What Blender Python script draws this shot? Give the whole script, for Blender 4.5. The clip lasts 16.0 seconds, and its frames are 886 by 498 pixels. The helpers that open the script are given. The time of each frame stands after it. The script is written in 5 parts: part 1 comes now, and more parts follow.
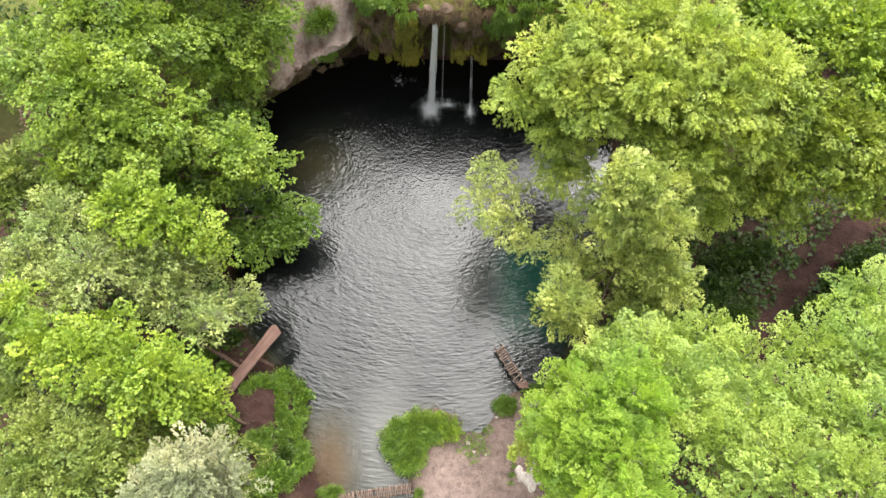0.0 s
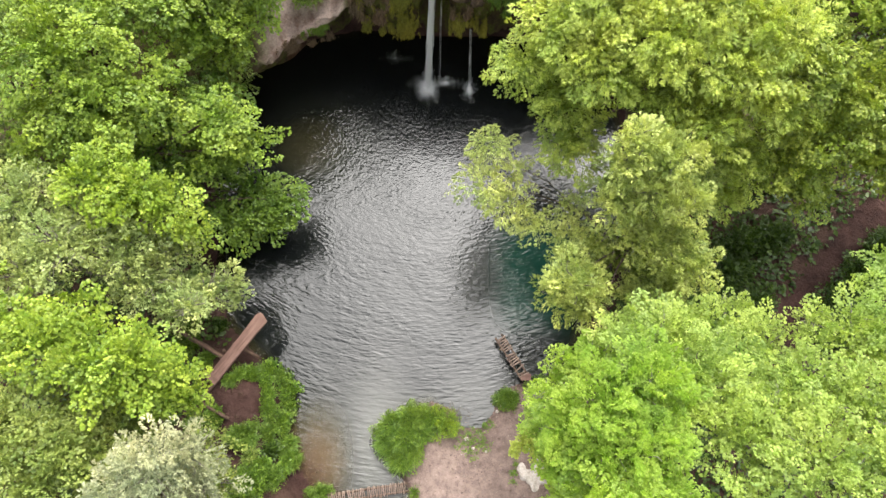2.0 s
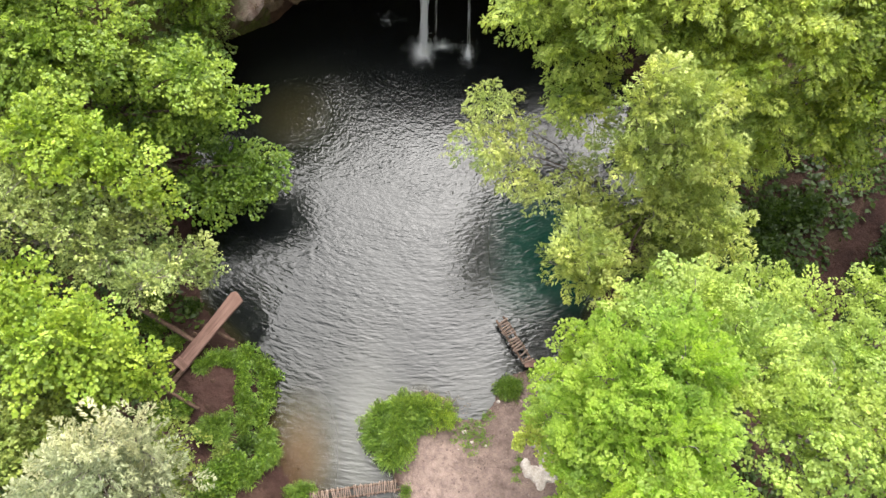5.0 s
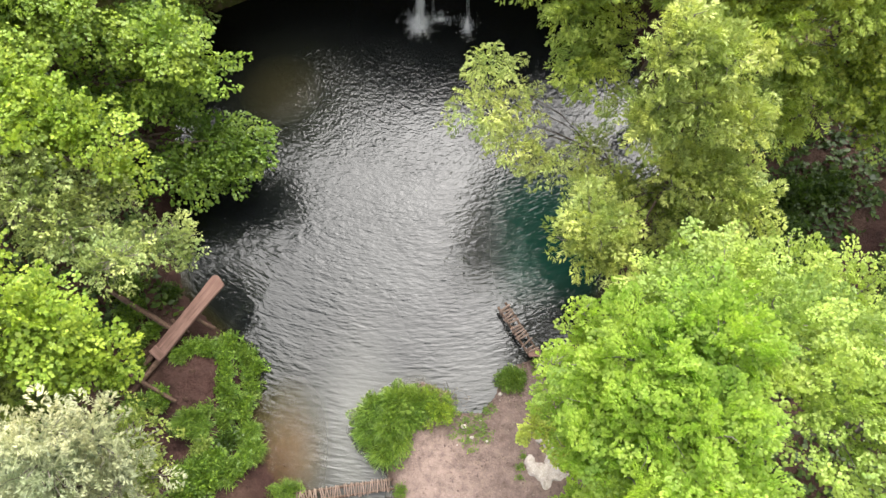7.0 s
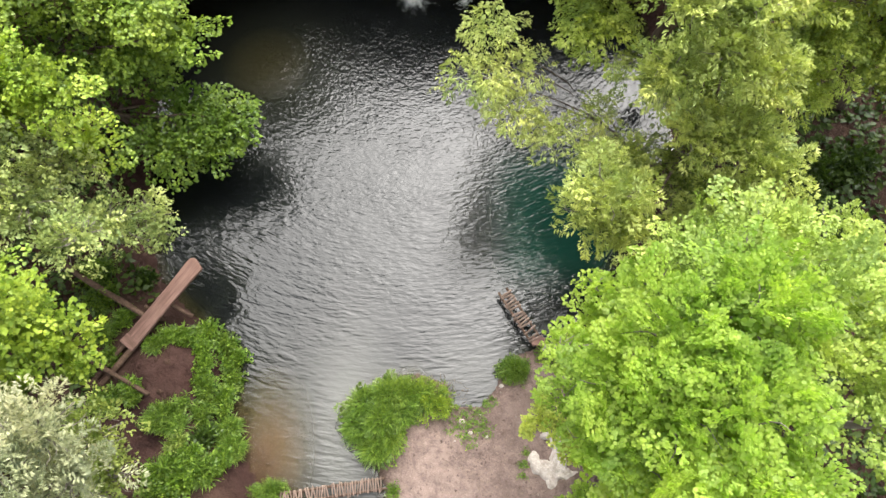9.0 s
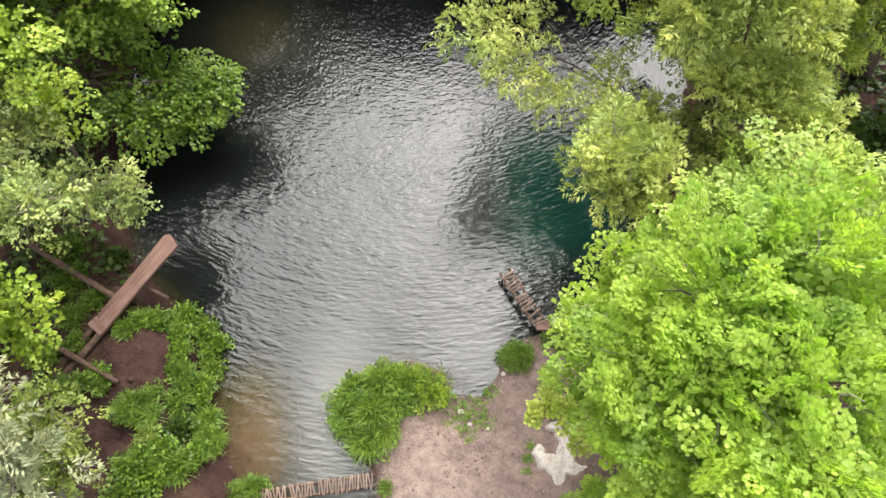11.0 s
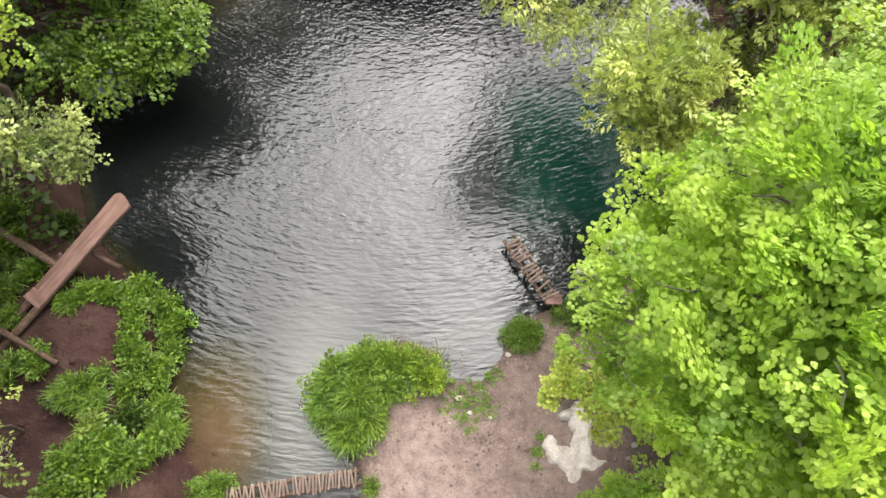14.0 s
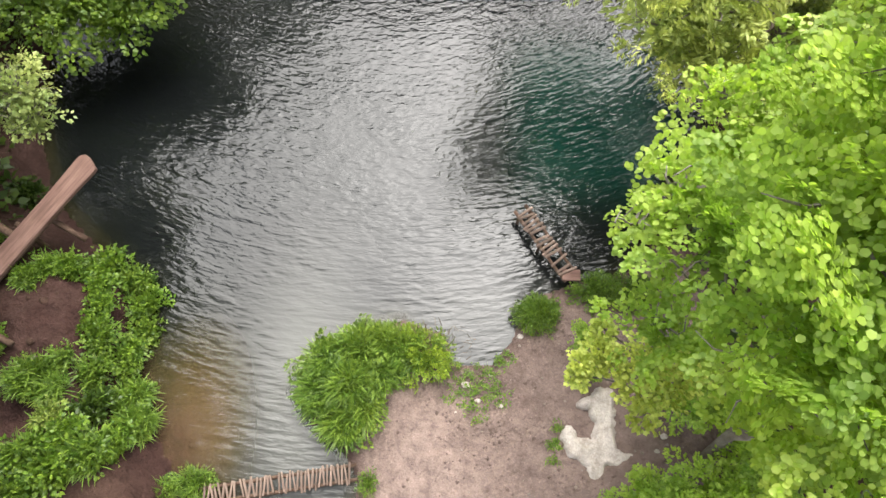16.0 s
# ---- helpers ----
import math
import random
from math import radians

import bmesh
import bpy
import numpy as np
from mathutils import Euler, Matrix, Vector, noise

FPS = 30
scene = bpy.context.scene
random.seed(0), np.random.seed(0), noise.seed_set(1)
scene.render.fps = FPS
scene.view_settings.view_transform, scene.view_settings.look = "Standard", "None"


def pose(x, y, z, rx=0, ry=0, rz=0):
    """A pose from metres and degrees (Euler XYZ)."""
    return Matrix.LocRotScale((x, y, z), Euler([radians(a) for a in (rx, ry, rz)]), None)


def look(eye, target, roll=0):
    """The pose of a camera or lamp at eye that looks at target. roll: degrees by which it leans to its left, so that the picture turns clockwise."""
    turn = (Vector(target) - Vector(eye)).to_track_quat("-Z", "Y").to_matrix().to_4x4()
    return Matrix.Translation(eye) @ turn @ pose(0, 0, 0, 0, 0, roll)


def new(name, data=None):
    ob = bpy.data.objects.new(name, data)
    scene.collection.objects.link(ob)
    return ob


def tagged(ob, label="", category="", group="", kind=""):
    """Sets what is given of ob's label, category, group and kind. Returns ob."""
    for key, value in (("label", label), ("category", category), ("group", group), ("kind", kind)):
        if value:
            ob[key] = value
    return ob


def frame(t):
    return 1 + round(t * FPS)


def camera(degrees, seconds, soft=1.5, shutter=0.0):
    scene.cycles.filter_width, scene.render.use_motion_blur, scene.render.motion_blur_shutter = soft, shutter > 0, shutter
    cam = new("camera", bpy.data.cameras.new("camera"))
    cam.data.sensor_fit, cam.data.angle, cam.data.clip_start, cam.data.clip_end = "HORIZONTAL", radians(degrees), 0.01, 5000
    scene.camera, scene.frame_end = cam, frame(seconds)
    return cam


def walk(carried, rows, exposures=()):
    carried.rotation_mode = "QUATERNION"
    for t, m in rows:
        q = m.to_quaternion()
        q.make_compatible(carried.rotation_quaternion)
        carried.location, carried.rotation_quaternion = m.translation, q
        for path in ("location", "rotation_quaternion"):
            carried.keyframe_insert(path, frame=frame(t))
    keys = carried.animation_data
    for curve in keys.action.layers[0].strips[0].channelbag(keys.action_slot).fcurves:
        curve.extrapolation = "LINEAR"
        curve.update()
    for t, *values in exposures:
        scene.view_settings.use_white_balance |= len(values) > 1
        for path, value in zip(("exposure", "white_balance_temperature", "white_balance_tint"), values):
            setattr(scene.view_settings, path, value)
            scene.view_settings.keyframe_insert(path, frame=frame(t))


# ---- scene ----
cam = camera(70.0, 16.0)
# seconds, eye x y z, degrees down, heading, roll
PATH = [
    (0.0, 0.000, 0.000, 24.200, 68.16, -0.18, 0.53),
    (0.5, 0.040, 0.009, 23.805, 68.17, -0.18, 0.51),
    (1.0, 0.078, 0.016, 23.409, 68.20, -0.17, 0.49),
    (1.5, 0.107, 0.023, 23.013, 68.21, -0.13, 0.45),
    (2.0, 0.125, 0.028, 22.618, 68.23, -0.05, 0.39),
    (2.5, 0.142, 0.030, 22.225, 68.23, 0.05, 0.33),
    (3.0, 0.164, 0.029, 21.835, 68.23, 0.14, 0.28),
    (3.5, 0.197, 0.027, 21.447, 68.23, 0.19, 0.24),
    (4.0, 0.237, 0.026, 21.062, 68.21, 0.21, 0.21),
    (6.5, 0.387, 0.010, 19.121, 68.22, 0.31, -0.00),
    (7.0, 0.400, 0.010, 18.744, 68.18, 0.33, -0.04),
    (7.5, 0.426, 0.009, 18.370, 68.11, 0.29, -0.06),
    (8.0, 0.454, -0.001, 18.000, 68.10, 0.25, -0.06),
    (8.5, 0.473, -0.009, 17.632, 68.06, 0.22, -0.07),
    (9.0, 0.492, -0.017, 17.263, 68.02, 0.20, -0.08),
    (11.5, 0.576, -0.119, 15.428, 67.83, 0.10, -0.08),
    (12.0, 0.587, -0.123, 15.061, 67.79, 0.07, -0.06),
    (12.5, 0.597, -0.123, 14.691, 67.75, 0.02, -0.02),
    (13.0, 0.619, -0.118, 14.312, 67.74, -0.08, 0.06),
    (13.5, 0.633, -0.110, 13.927, 67.75, -0.18, 0.13),
    (14.0, 0.628, -0.100, 13.538, 67.76, -0.24, 0.18),
    (14.5, 0.605, -0.090, 13.151, 67.77, -0.27, 0.20),
    (15.0, 0.581, -0.084, 12.766, 67.81, -0.29, 0.20),
    (15.5, 0.559, -0.080, 12.386, 67.86, -0.31, 0.21),
    (16.0, 0.536, -0.076, 12.010, 67.91, -0.31, 0.22),
]
walk(cam, [(t, pose(x, y, z, 0, 0, head) @ pose(0, 0, 0, 90 - down) @ pose(0, 0, 0, 0, 0, roll))
           for t, x, y, z, down, head, roll in PATH],
     exposures=[(0.0, 2.03), (16.0, 2.08)])

# ---- world and light: thin bright overcast, the sun high behind cloud ----
SUN_ELEVATION, SUN_AZIMUTH = 61.0, 12.0
world = bpy.data.worlds.new("world")
scene.world = world
world.use_nodes = True
wn, wl = world.node_tree.nodes, world.node_tree.links
sky = wn.new("ShaderNodeTexSky")
sky.sky_type, sky.sun_disc = "NISHITA", False
sky.sun_elevation, sky.sun_rotation = radians(SUN_ELEVATION), radians(SUN_AZIMUTH)
sky.dust_density, sky.air_density = 4.0, 1.0
veil = wn.new("ShaderNodeHueSaturation")
veil.inputs["Saturation"].default_value = 0.25
wl.new(sky.outputs["Color"], veil.inputs["Color"])
wl.new(veil.outputs["Color"], wn["Background"].inputs["Color"])
wn["Background"].inputs["Strength"].default_value = 0.11
sun = new("sun", bpy.data.lights.new("sun", "SUN"))
sun.data.energy, sun.data.angle, sun.data.color = 1.5, radians(60), (1.0, 0.97, 0.92)
a, e = radians(SUN_AZIMUTH), radians(SUN_ELEVATION)
sun.matrix_world = look((40 * math.sin(a) * math.cos(e), 40 * math.cos(a) * math.cos(e), 40 * math.sin(e)), (0, 0, 0))

# ---- materials ----
def material(name):
    m = bpy.data.materials.new(name)
    m.use_nodes = True
    n, l = m.node_tree.nodes, m.node_tree.links
    return m, n, l, n["Principled BSDF"]


def ramp(n, stops):
    r = n.new("ShaderNodeValToRGB")
    while len(r.color_ramp.elements) < len(stops):
        r.color_ramp.elements.new(0.5)
    for el, (p, c) in zip(r.color_ramp.elements, stops):
        el.position, el.color = p, (*c, 1)
    return r


def noise_tex(n, l, scale, detail=4.0, rough=0.55, stretch=None):
    co = n.new("ShaderNodeTexCoord")
    t = n.new("ShaderNodeTexNoise")
    t.inputs["Scale"].default_value, t.inputs["Detail"].default_value, t.inputs["Roughness"].default_value = scale, detail, rough
    if stretch:
        mp = n.new("ShaderNodeMapping")
        mp.inputs["Scale"].default_value = stretch
        l.new(co.outputs["Object"], mp.inputs["Vector"])
        l.new(mp.outputs["Vector"], t.inputs["Vector"])
    else:
        l.new(co.outputs["Object"], t.inputs["Vector"])
    return t


def mix(n, l, fac, a, b, mode="MIX"):
    m = n.new("ShaderNodeMix")
    m.data_type, m.blend_type = "RGBA", mode
    for sock, v in ((m.inputs["Factor"], fac), (m.inputs["A"], a), (m.inputs["B"], b)):
        if isinstance(v, (float, int)):
            sock.default_value = v
        elif isinstance(v, tuple):
            sock.default_value = (*v, 1)
        else:
            l.new(v, sock)
    return m.outputs["Result"]


def bump(n, l, b, height, strength, distance):
    bp = n.new("ShaderNodeBump")
    bp.inputs["Strength"].default_value, bp.inputs["Distance"].default_value = strength, distance
    l.new(height, bp.inputs["Height"])
    l.new(bp.outputs["Normal"], b.inputs["Normal"])


def leaf_material(name, dark, light, through_tint, gloss=0.42, translucent=0.33):
    """Leaves: each one its own tone, each spray and bough its own, crown dents and cores darkened by the tone layer,
    light let through.
    """
    m, n, l, b = material(name)
    geo = n.new("ShaderNodeNewGeometry")
    low, high = ([d + (h - d) * f for d, h in zip(dark, light)] for f in (0.15, 0.95))
    per = ramp(n, [(0.0, low), (1.0, high)])
    l.new(geo.outputs["Random Per Island"], per.inputs["Fac"])
    drift = noise_tex(n, l, 0.7, 2.0)
    dr = ramp(n, [(0.34, (0.78, 0.86, 0.80)), (0.66, (1.16, 1.10, 1.02))])
    l.new(drift.outputs["Fac"], dr.inputs["Fac"])
    col = mix(n, l, 1.0, per.outputs["Color"], dr.outputs["Color"], "MULTIPLY")
    tone = n.new("ShaderNodeAttribute")
    tone.attribute_name = "tone"
    sr = ramp(n, [(0.0, (0.62, 0.69, 0.69)), (0.5, (0.98, 0.99, 0.98)), (1.0, (1.32, 1.28, 1.28))])
    l.new(tone.outputs["Fac"], sr.inputs["Fac"])
    col = mix(n, l, 1.0, col, sr.outputs["Color"], "MULTIPLY")
    l.new(col, b.inputs["Base Color"])
    b.inputs["Roughness"].default_value = gloss
    b.inputs["Specular IOR Level"].default_value = 0.35
    tr = n.new("ShaderNodeBsdfTranslucent")
    tc = mix(n, l, 1.0, col, through_tint, "MULTIPLY")
    l.new(tc, tr.inputs["Color"])
    mx = n.new("ShaderNodeMixShader")
    mx.inputs["Fac"].default_value = translucent
    l.new(b.outputs["BSDF"], mx.inputs[1])
    l.new(tr.outputs["BSDF"], mx.inputs[2])
    l.new(mx.outputs["Shader"], n["Material Output"].inputs["Surface"])
    return m


LEAF_MAPLE = leaf_material("maple_leaf", (0.096, 0.165, 0.016), (0.283, 0.373, 0.050), (1.2, 1.25, 0.5))
# A shaded copy of the maple leaf: crown shade put into its colour.
LEAF_MAPLE_SHADED = leaf_material("shaded_maple_leaf", (0.048, 0.103, 0.010), (0.166, 0.247, 0.030), (1.15, 1.25, 0.5))
LEAF_WILLOW = leaf_material("willow_leaf", (0.282, 0.339, 0.080), (0.534, 0.574, 0.203), (1.15, 1.2, 0.6))
LEAF_LIME = leaf_material("lime_leaf", (0.223, 0.301, 0.044), (0.524, 0.587, 0.141), (1.2, 1.2, 0.5))
LEAF_ROUND = leaf_material("round_leaf", (0.140, 0.208, 0.025), (0.380, 0.432, 0.079), (1.2, 1.25, 0.5))
LEAF_ASPEN = leaf_material("aspen_leaf", (0.251, 0.366, 0.058), (0.438, 0.538, 0.121), (1.15, 1.28, 0.55), 0.45, 0.6)
LEAF_PALE_ASPEN = leaf_material("pale_aspen_leaf", (0.225, 0.315, 0.060), (0.400, 0.490, 0.135), (1.2, 1.25, 0.6), 0.42, 0.42)
LEAF_HAZEL = leaf_material("hazel_leaf", (0.134, 0.224, 0.018), (0.348, 0.429, 0.055), (1.2, 1.25, 0.5))
LEAF_OLEASTER = leaf_material("oleaster_leaf", (0.205, 0.262, 0.080), (0.465, 0.525, 0.200), (1.1, 1.1, 0.7))
LEAF_NETTLE = leaf_material("nettle_leaf", (0.053, 0.118, 0.011), (0.198, 0.290, 0.035), (1.2, 1.25, 0.5))
LEAF_SALLOW = leaf_material("sallow_leaf", (0.111, 0.167, 0.027), (0.308, 0.356, 0.091), (1.2, 1.2, 0.6))
LEAF_SILVER = leaf_material("silver_leaf", (0.288, 0.306, 0.167), (0.543, 0.542, 0.359), (1.0, 1.05, 0.8))
LEAF_BANK = leaf_material("bank_leaf", (0.044, 0.099, 0.011), (0.177, 0.252, 0.033), (1.2, 1.25, 0.5))
LEAF_GRASS = leaf_material("grass_blade", (0.060, 0.130, 0.016), (0.220, 0.315, 0.049), (1.2, 1.2, 0.5))
# Dark leaf; on undergrowth and trail bushes it carries the canopy's shade.
LEAF_DARK_SHADED = leaf_material("dark_shaded_leaf", (0.020, 0.045, 0.007), (0.076, 0.119, 0.018), (1.2, 1.3, 0.6))
LEAF_MOSS = leaf_material("moss", (0.106, 0.100, 0.012), (0.286, 0.250, 0.030), (1.1, 1.0, 0.5), 0.7, 0.2)
LEAF_DRY = leaf_material("dry_grass", (0.070, 0.044, 0.026), (0.200, 0.135, 0.082), (1.0, 0.9, 0.7), 0.7, 0.2)


def bark_material(name, dark, light):
    m, n, l, b = material(name)
    t = noise_tex(n, l, 9.0, 6.0, 0.65, (1, 1, 0.25))
    r = ramp(n, [(0.3, dark), (0.7, light)])
    l.new(t.outputs["Fac"], r.inputs["Fac"])
    l.new(r.outputs["Color"], b.inputs["Base Color"])
    b.inputs["Roughness"].default_value = 0.9
    b.inputs["Specular IOR Level"].default_value = 0.15
    bump(n, l, b, t.outputs["Fac"], 0.8, 0.03)
    return m


BARK = bark_material("bark", (0.05, 0.035, 0.025), (0.16, 0.12, 0.09))
BARK_PALE = bark_material("pale_bark", (0.10, 0.085, 0.065), (0.25, 0.225, 0.19))


def wood_material(name, dark, light, stretch):
    m, n, l, b = material(name)
    t = noise_tex(n, l, 14.0, 6.0, 0.6, stretch)
    big = noise_tex(n, l, 1.7, 3.0)
    inf = n.new("ShaderNodeObjectInfo")
    r = ramp(n, [(0.3, dark), (0.72, light)])
    l.new(t.outputs["Fac"], r.inputs["Fac"])
    w = ramp(n, [(0.3, (0.75, 0.7, 0.68)), (0.7, (1.1, 1.08, 1.05))])
    l.new(big.outputs["Fac"], w.inputs["Fac"])
    tone = ramp(n, [(0.0, (0.72, 0.7, 0.68)), (1.0, (1.15, 1.12, 1.1))])
    l.new(inf.outputs["Random"], tone.inputs["Fac"])
    c = mix(n, l, 1.0, r.outputs["Color"], w.outputs["Color"], "MULTIPLY")
    c = mix(n, l, 1.0, c, tone.outputs["Color"], "MULTIPLY")
    l.new(c, b.inputs["Base Color"])
    b.inputs["Roughness"].default_value = 0.8
    b.inputs["Specular IOR Level"].default_value = 0.15
    bump(n, l, b, t.outputs["Fac"], 0.5, 0.01)
    return m


WOOD_BOARD = wood_material("board_wood", (0.10, 0.06, 0.05), (0.205, 0.132, 0.108), (1.5, 0.12, 1.5))
WOOD_SLAT = wood_material("slat_wood", (0.10, 0.072, 0.058), (0.31, 0.24, 0.20), (2.0, 0.15, 2.0))
WOOD_LOG = wood_material("log_wood", (0.06, 0.038, 0.028), (0.16, 0.11, 0.08), (1.0, 1.0, 0.2))


def ground_material():
    m, n, l, b = material("soil")
    fine = noise_tex(n, l, 16.0, 8.0, 0.65)
    big = noise_tex(n, l, 1.1, 5.0, 0.6)
    soil = ramp(n, [(0.25, (0.021, 0.0105, 0.0085)), (0.5, (0.041, 0.021, 0.017)), (0.78, (0.073, 0.042, 0.034))])
    l.new(big.outputs["Fac"], soil.inputs["Fac"])
    grit = noise_tex(n, l, 34.0, 4.0, 0.7)
    clod = noise_tex(n, l, 4.5, 5.0, 0.65)
    f1 = ramp(n, [(0.3, (0.82, 0.81, 0.8)), (0.7, (1.16, 1.15, 1.14))])
    l.new(grit.outputs["Fac"], f1.inputs["Fac"])
    f2 = ramp(n, [(0.30, (0.66, 0.63, 0.63)), (0.45, (0.93, 0.92, 0.92)), (0.66, (1.14, 1.13, 1.13))])
    l.new(clod.outputs["Fac"], f2.inputs["Fac"])
    fr = n.new("ShaderNodeMix")
    fr.data_type, fr.blend_type = "RGBA", "MULTIPLY"
    fr.inputs["Factor"].default_value = 1.0
    l.new(f1.outputs["Color"], fr.inputs["A"])
    l.new(f2.outputs["Color"], fr.inputs["B"])
    spots, scuff = noise_tex(n, l, 11.0, 6.0, 0.7), noise_tex(n, l, 21.0, 5.0, 0.75)
    f3 = ramp(n, [(0.33, (0.80, 0.77, 0.76)), (0.44, (0.97, 0.97, 0.97)), (0.6, (1.0, 1.0, 1.0))])
    f4 = ramp(n, [(0.58, (1.0, 1.0, 1.0)), (0.68, (1.45, 1.45, 1.45))])
    l.new(spots.outputs["Fac"], f3.inputs["Fac"])
    l.new(scuff.outputs["Fac"], f4.inputs["Fac"])
    grain = mix(n, l, 1.0, mix(n, l, 1.0, fr.outputs["Result"], f3.outputs["Color"], "MULTIPLY"), f4.outputs["Color"], "MULTIPLY")
    c = mix(n, l, 1.0, soil.outputs["Color"], grain, "MULTIPLY")
    # pale dry clay on the beach and the upper path, dark humus under the trees, turf on the plateau
    for name, tint, amount in (("clay", (0.244, 0.184, 0.158), 0.95), ("humus", (0.06, 0.036, 0.026), 0.8), ("turf", (0.30, 0.34, 0.10), 0.9), ("silt", (0.13, 0.075, 0.035), 0.85)):
        at = n.new("ShaderNodeAttribute")
        at.attribute_name = name
        tinted = mix(n, l, 1.0, tint, grain, "MULTIPLY")
        k = n.new("ShaderNodeMath")
        k.operation = "MULTIPLY"
        k.inputs[1].default_value = amount
        l.new(at.outputs["Fac"], k.inputs[0])
        c = mix(n, l, k.outputs[0], c, tinted)
    l.new(c, b.inputs["Base Color"])
    b.inputs["Roughness"].default_value = 0.92
    b.inputs["Specular IOR Level"].default_value = 0.15
    foot = noise_tex(n, l, 5.0, 5.0, 0.6)
    both = n.new("ShaderNodeMath")
    both.operation = "MULTIPLY_ADD"
    both.inputs[1].default_value = 2.0
    l.new(foot.outputs["Fac"], both.inputs[0])
    l.new(fine.outputs["Fac"], both.inputs[2])
    bump(n, l, b, both.outputs[0], 0.9, 0.05)
    return m


def rock_material(name, stops, scale):
    m, n, l, b = material(name)
    t = noise_tex(n, l, scale, 9.0, 0.65)
    fine = noise_tex(n, l, scale * 7, 6.0, 0.7)
    r = ramp(n, stops)
    l.new(t.outputs["Fac"], r.inputs["Fac"])
    fr = ramp(n, [(0.3, (0.7, 0.7, 0.7)), (0.7, (1.15, 1.15, 1.15))])
    l.new(fine.outputs["Fac"], fr.inputs["Fac"])
    l.new(mix(n, l, 1.0, r.outputs["Color"], fr.outputs["Color"], "MULTIPLY"), b.inputs["Base Color"])
    b.inputs["Roughness"].default_value = 0.9
    b.inputs["Specular IOR Level"].default_value = 0.15
    bump(n, l, b, fine.outputs["Fac"], 0.8, 0.04)
    return m


def cliff_material():
    """Tufa: brown and ochre, mossy where it is wet, pale clay on the trodden slope."""
    m, n, l, b = material("tufa")
    t = noise_tex(n, l, 1.6, 8.0, 0.65, (1, 1, 0.5))
    fine = noise_tex(n, l, 9.0, 8.0, 0.7)
    r = ramp(n, [(0.3, (0.03, 0.022, 0.012)), (0.45, (0.08, 0.055, 0.028)), (0.56, (0.09, 0.095, 0.018)), (0.72, (0.17, 0.12, 0.075))])
    l.new(t.outputs["Fac"], r.inputs["Fac"])
    fr = ramp(n, [(0.3, (0.6, 0.6, 0.6)), (0.7, (1.2, 1.2, 1.2))])
    l.new(fine.outputs["Fac"], fr.inputs["Fac"])
    c = mix(n, l, 1.0, r.outputs["Color"], fr.outputs["Color"], "MULTIPLY")
    at = n.new("ShaderNodeAttribute")
    at.attribute_name = "clay"
    stain = ramp(n, [(0.35, (0.20, 0.13, 0.10)), (0.5, (0.35, 0.265, 0.225)), (0.75, (0.43, 0.34, 0.29))])
    l.new(t.outputs["Fac"], stain.inputs["Fac"])
    pale = mix(n, l, 1.0, stain.outputs["Color"], fr.outputs["Color"], "MULTIPLY")
    c = mix(n, l, at.outputs["Fac"], c, pale)
    l.new(c, b.inputs["Base Color"])
    b.inputs["Roughness"].default_value = 0.85
    b.inputs["Specular IOR Level"].default_value = 0.15
    bump(n, l, b, fine.outputs["Fac"], 0.9, 0.06)
    return m


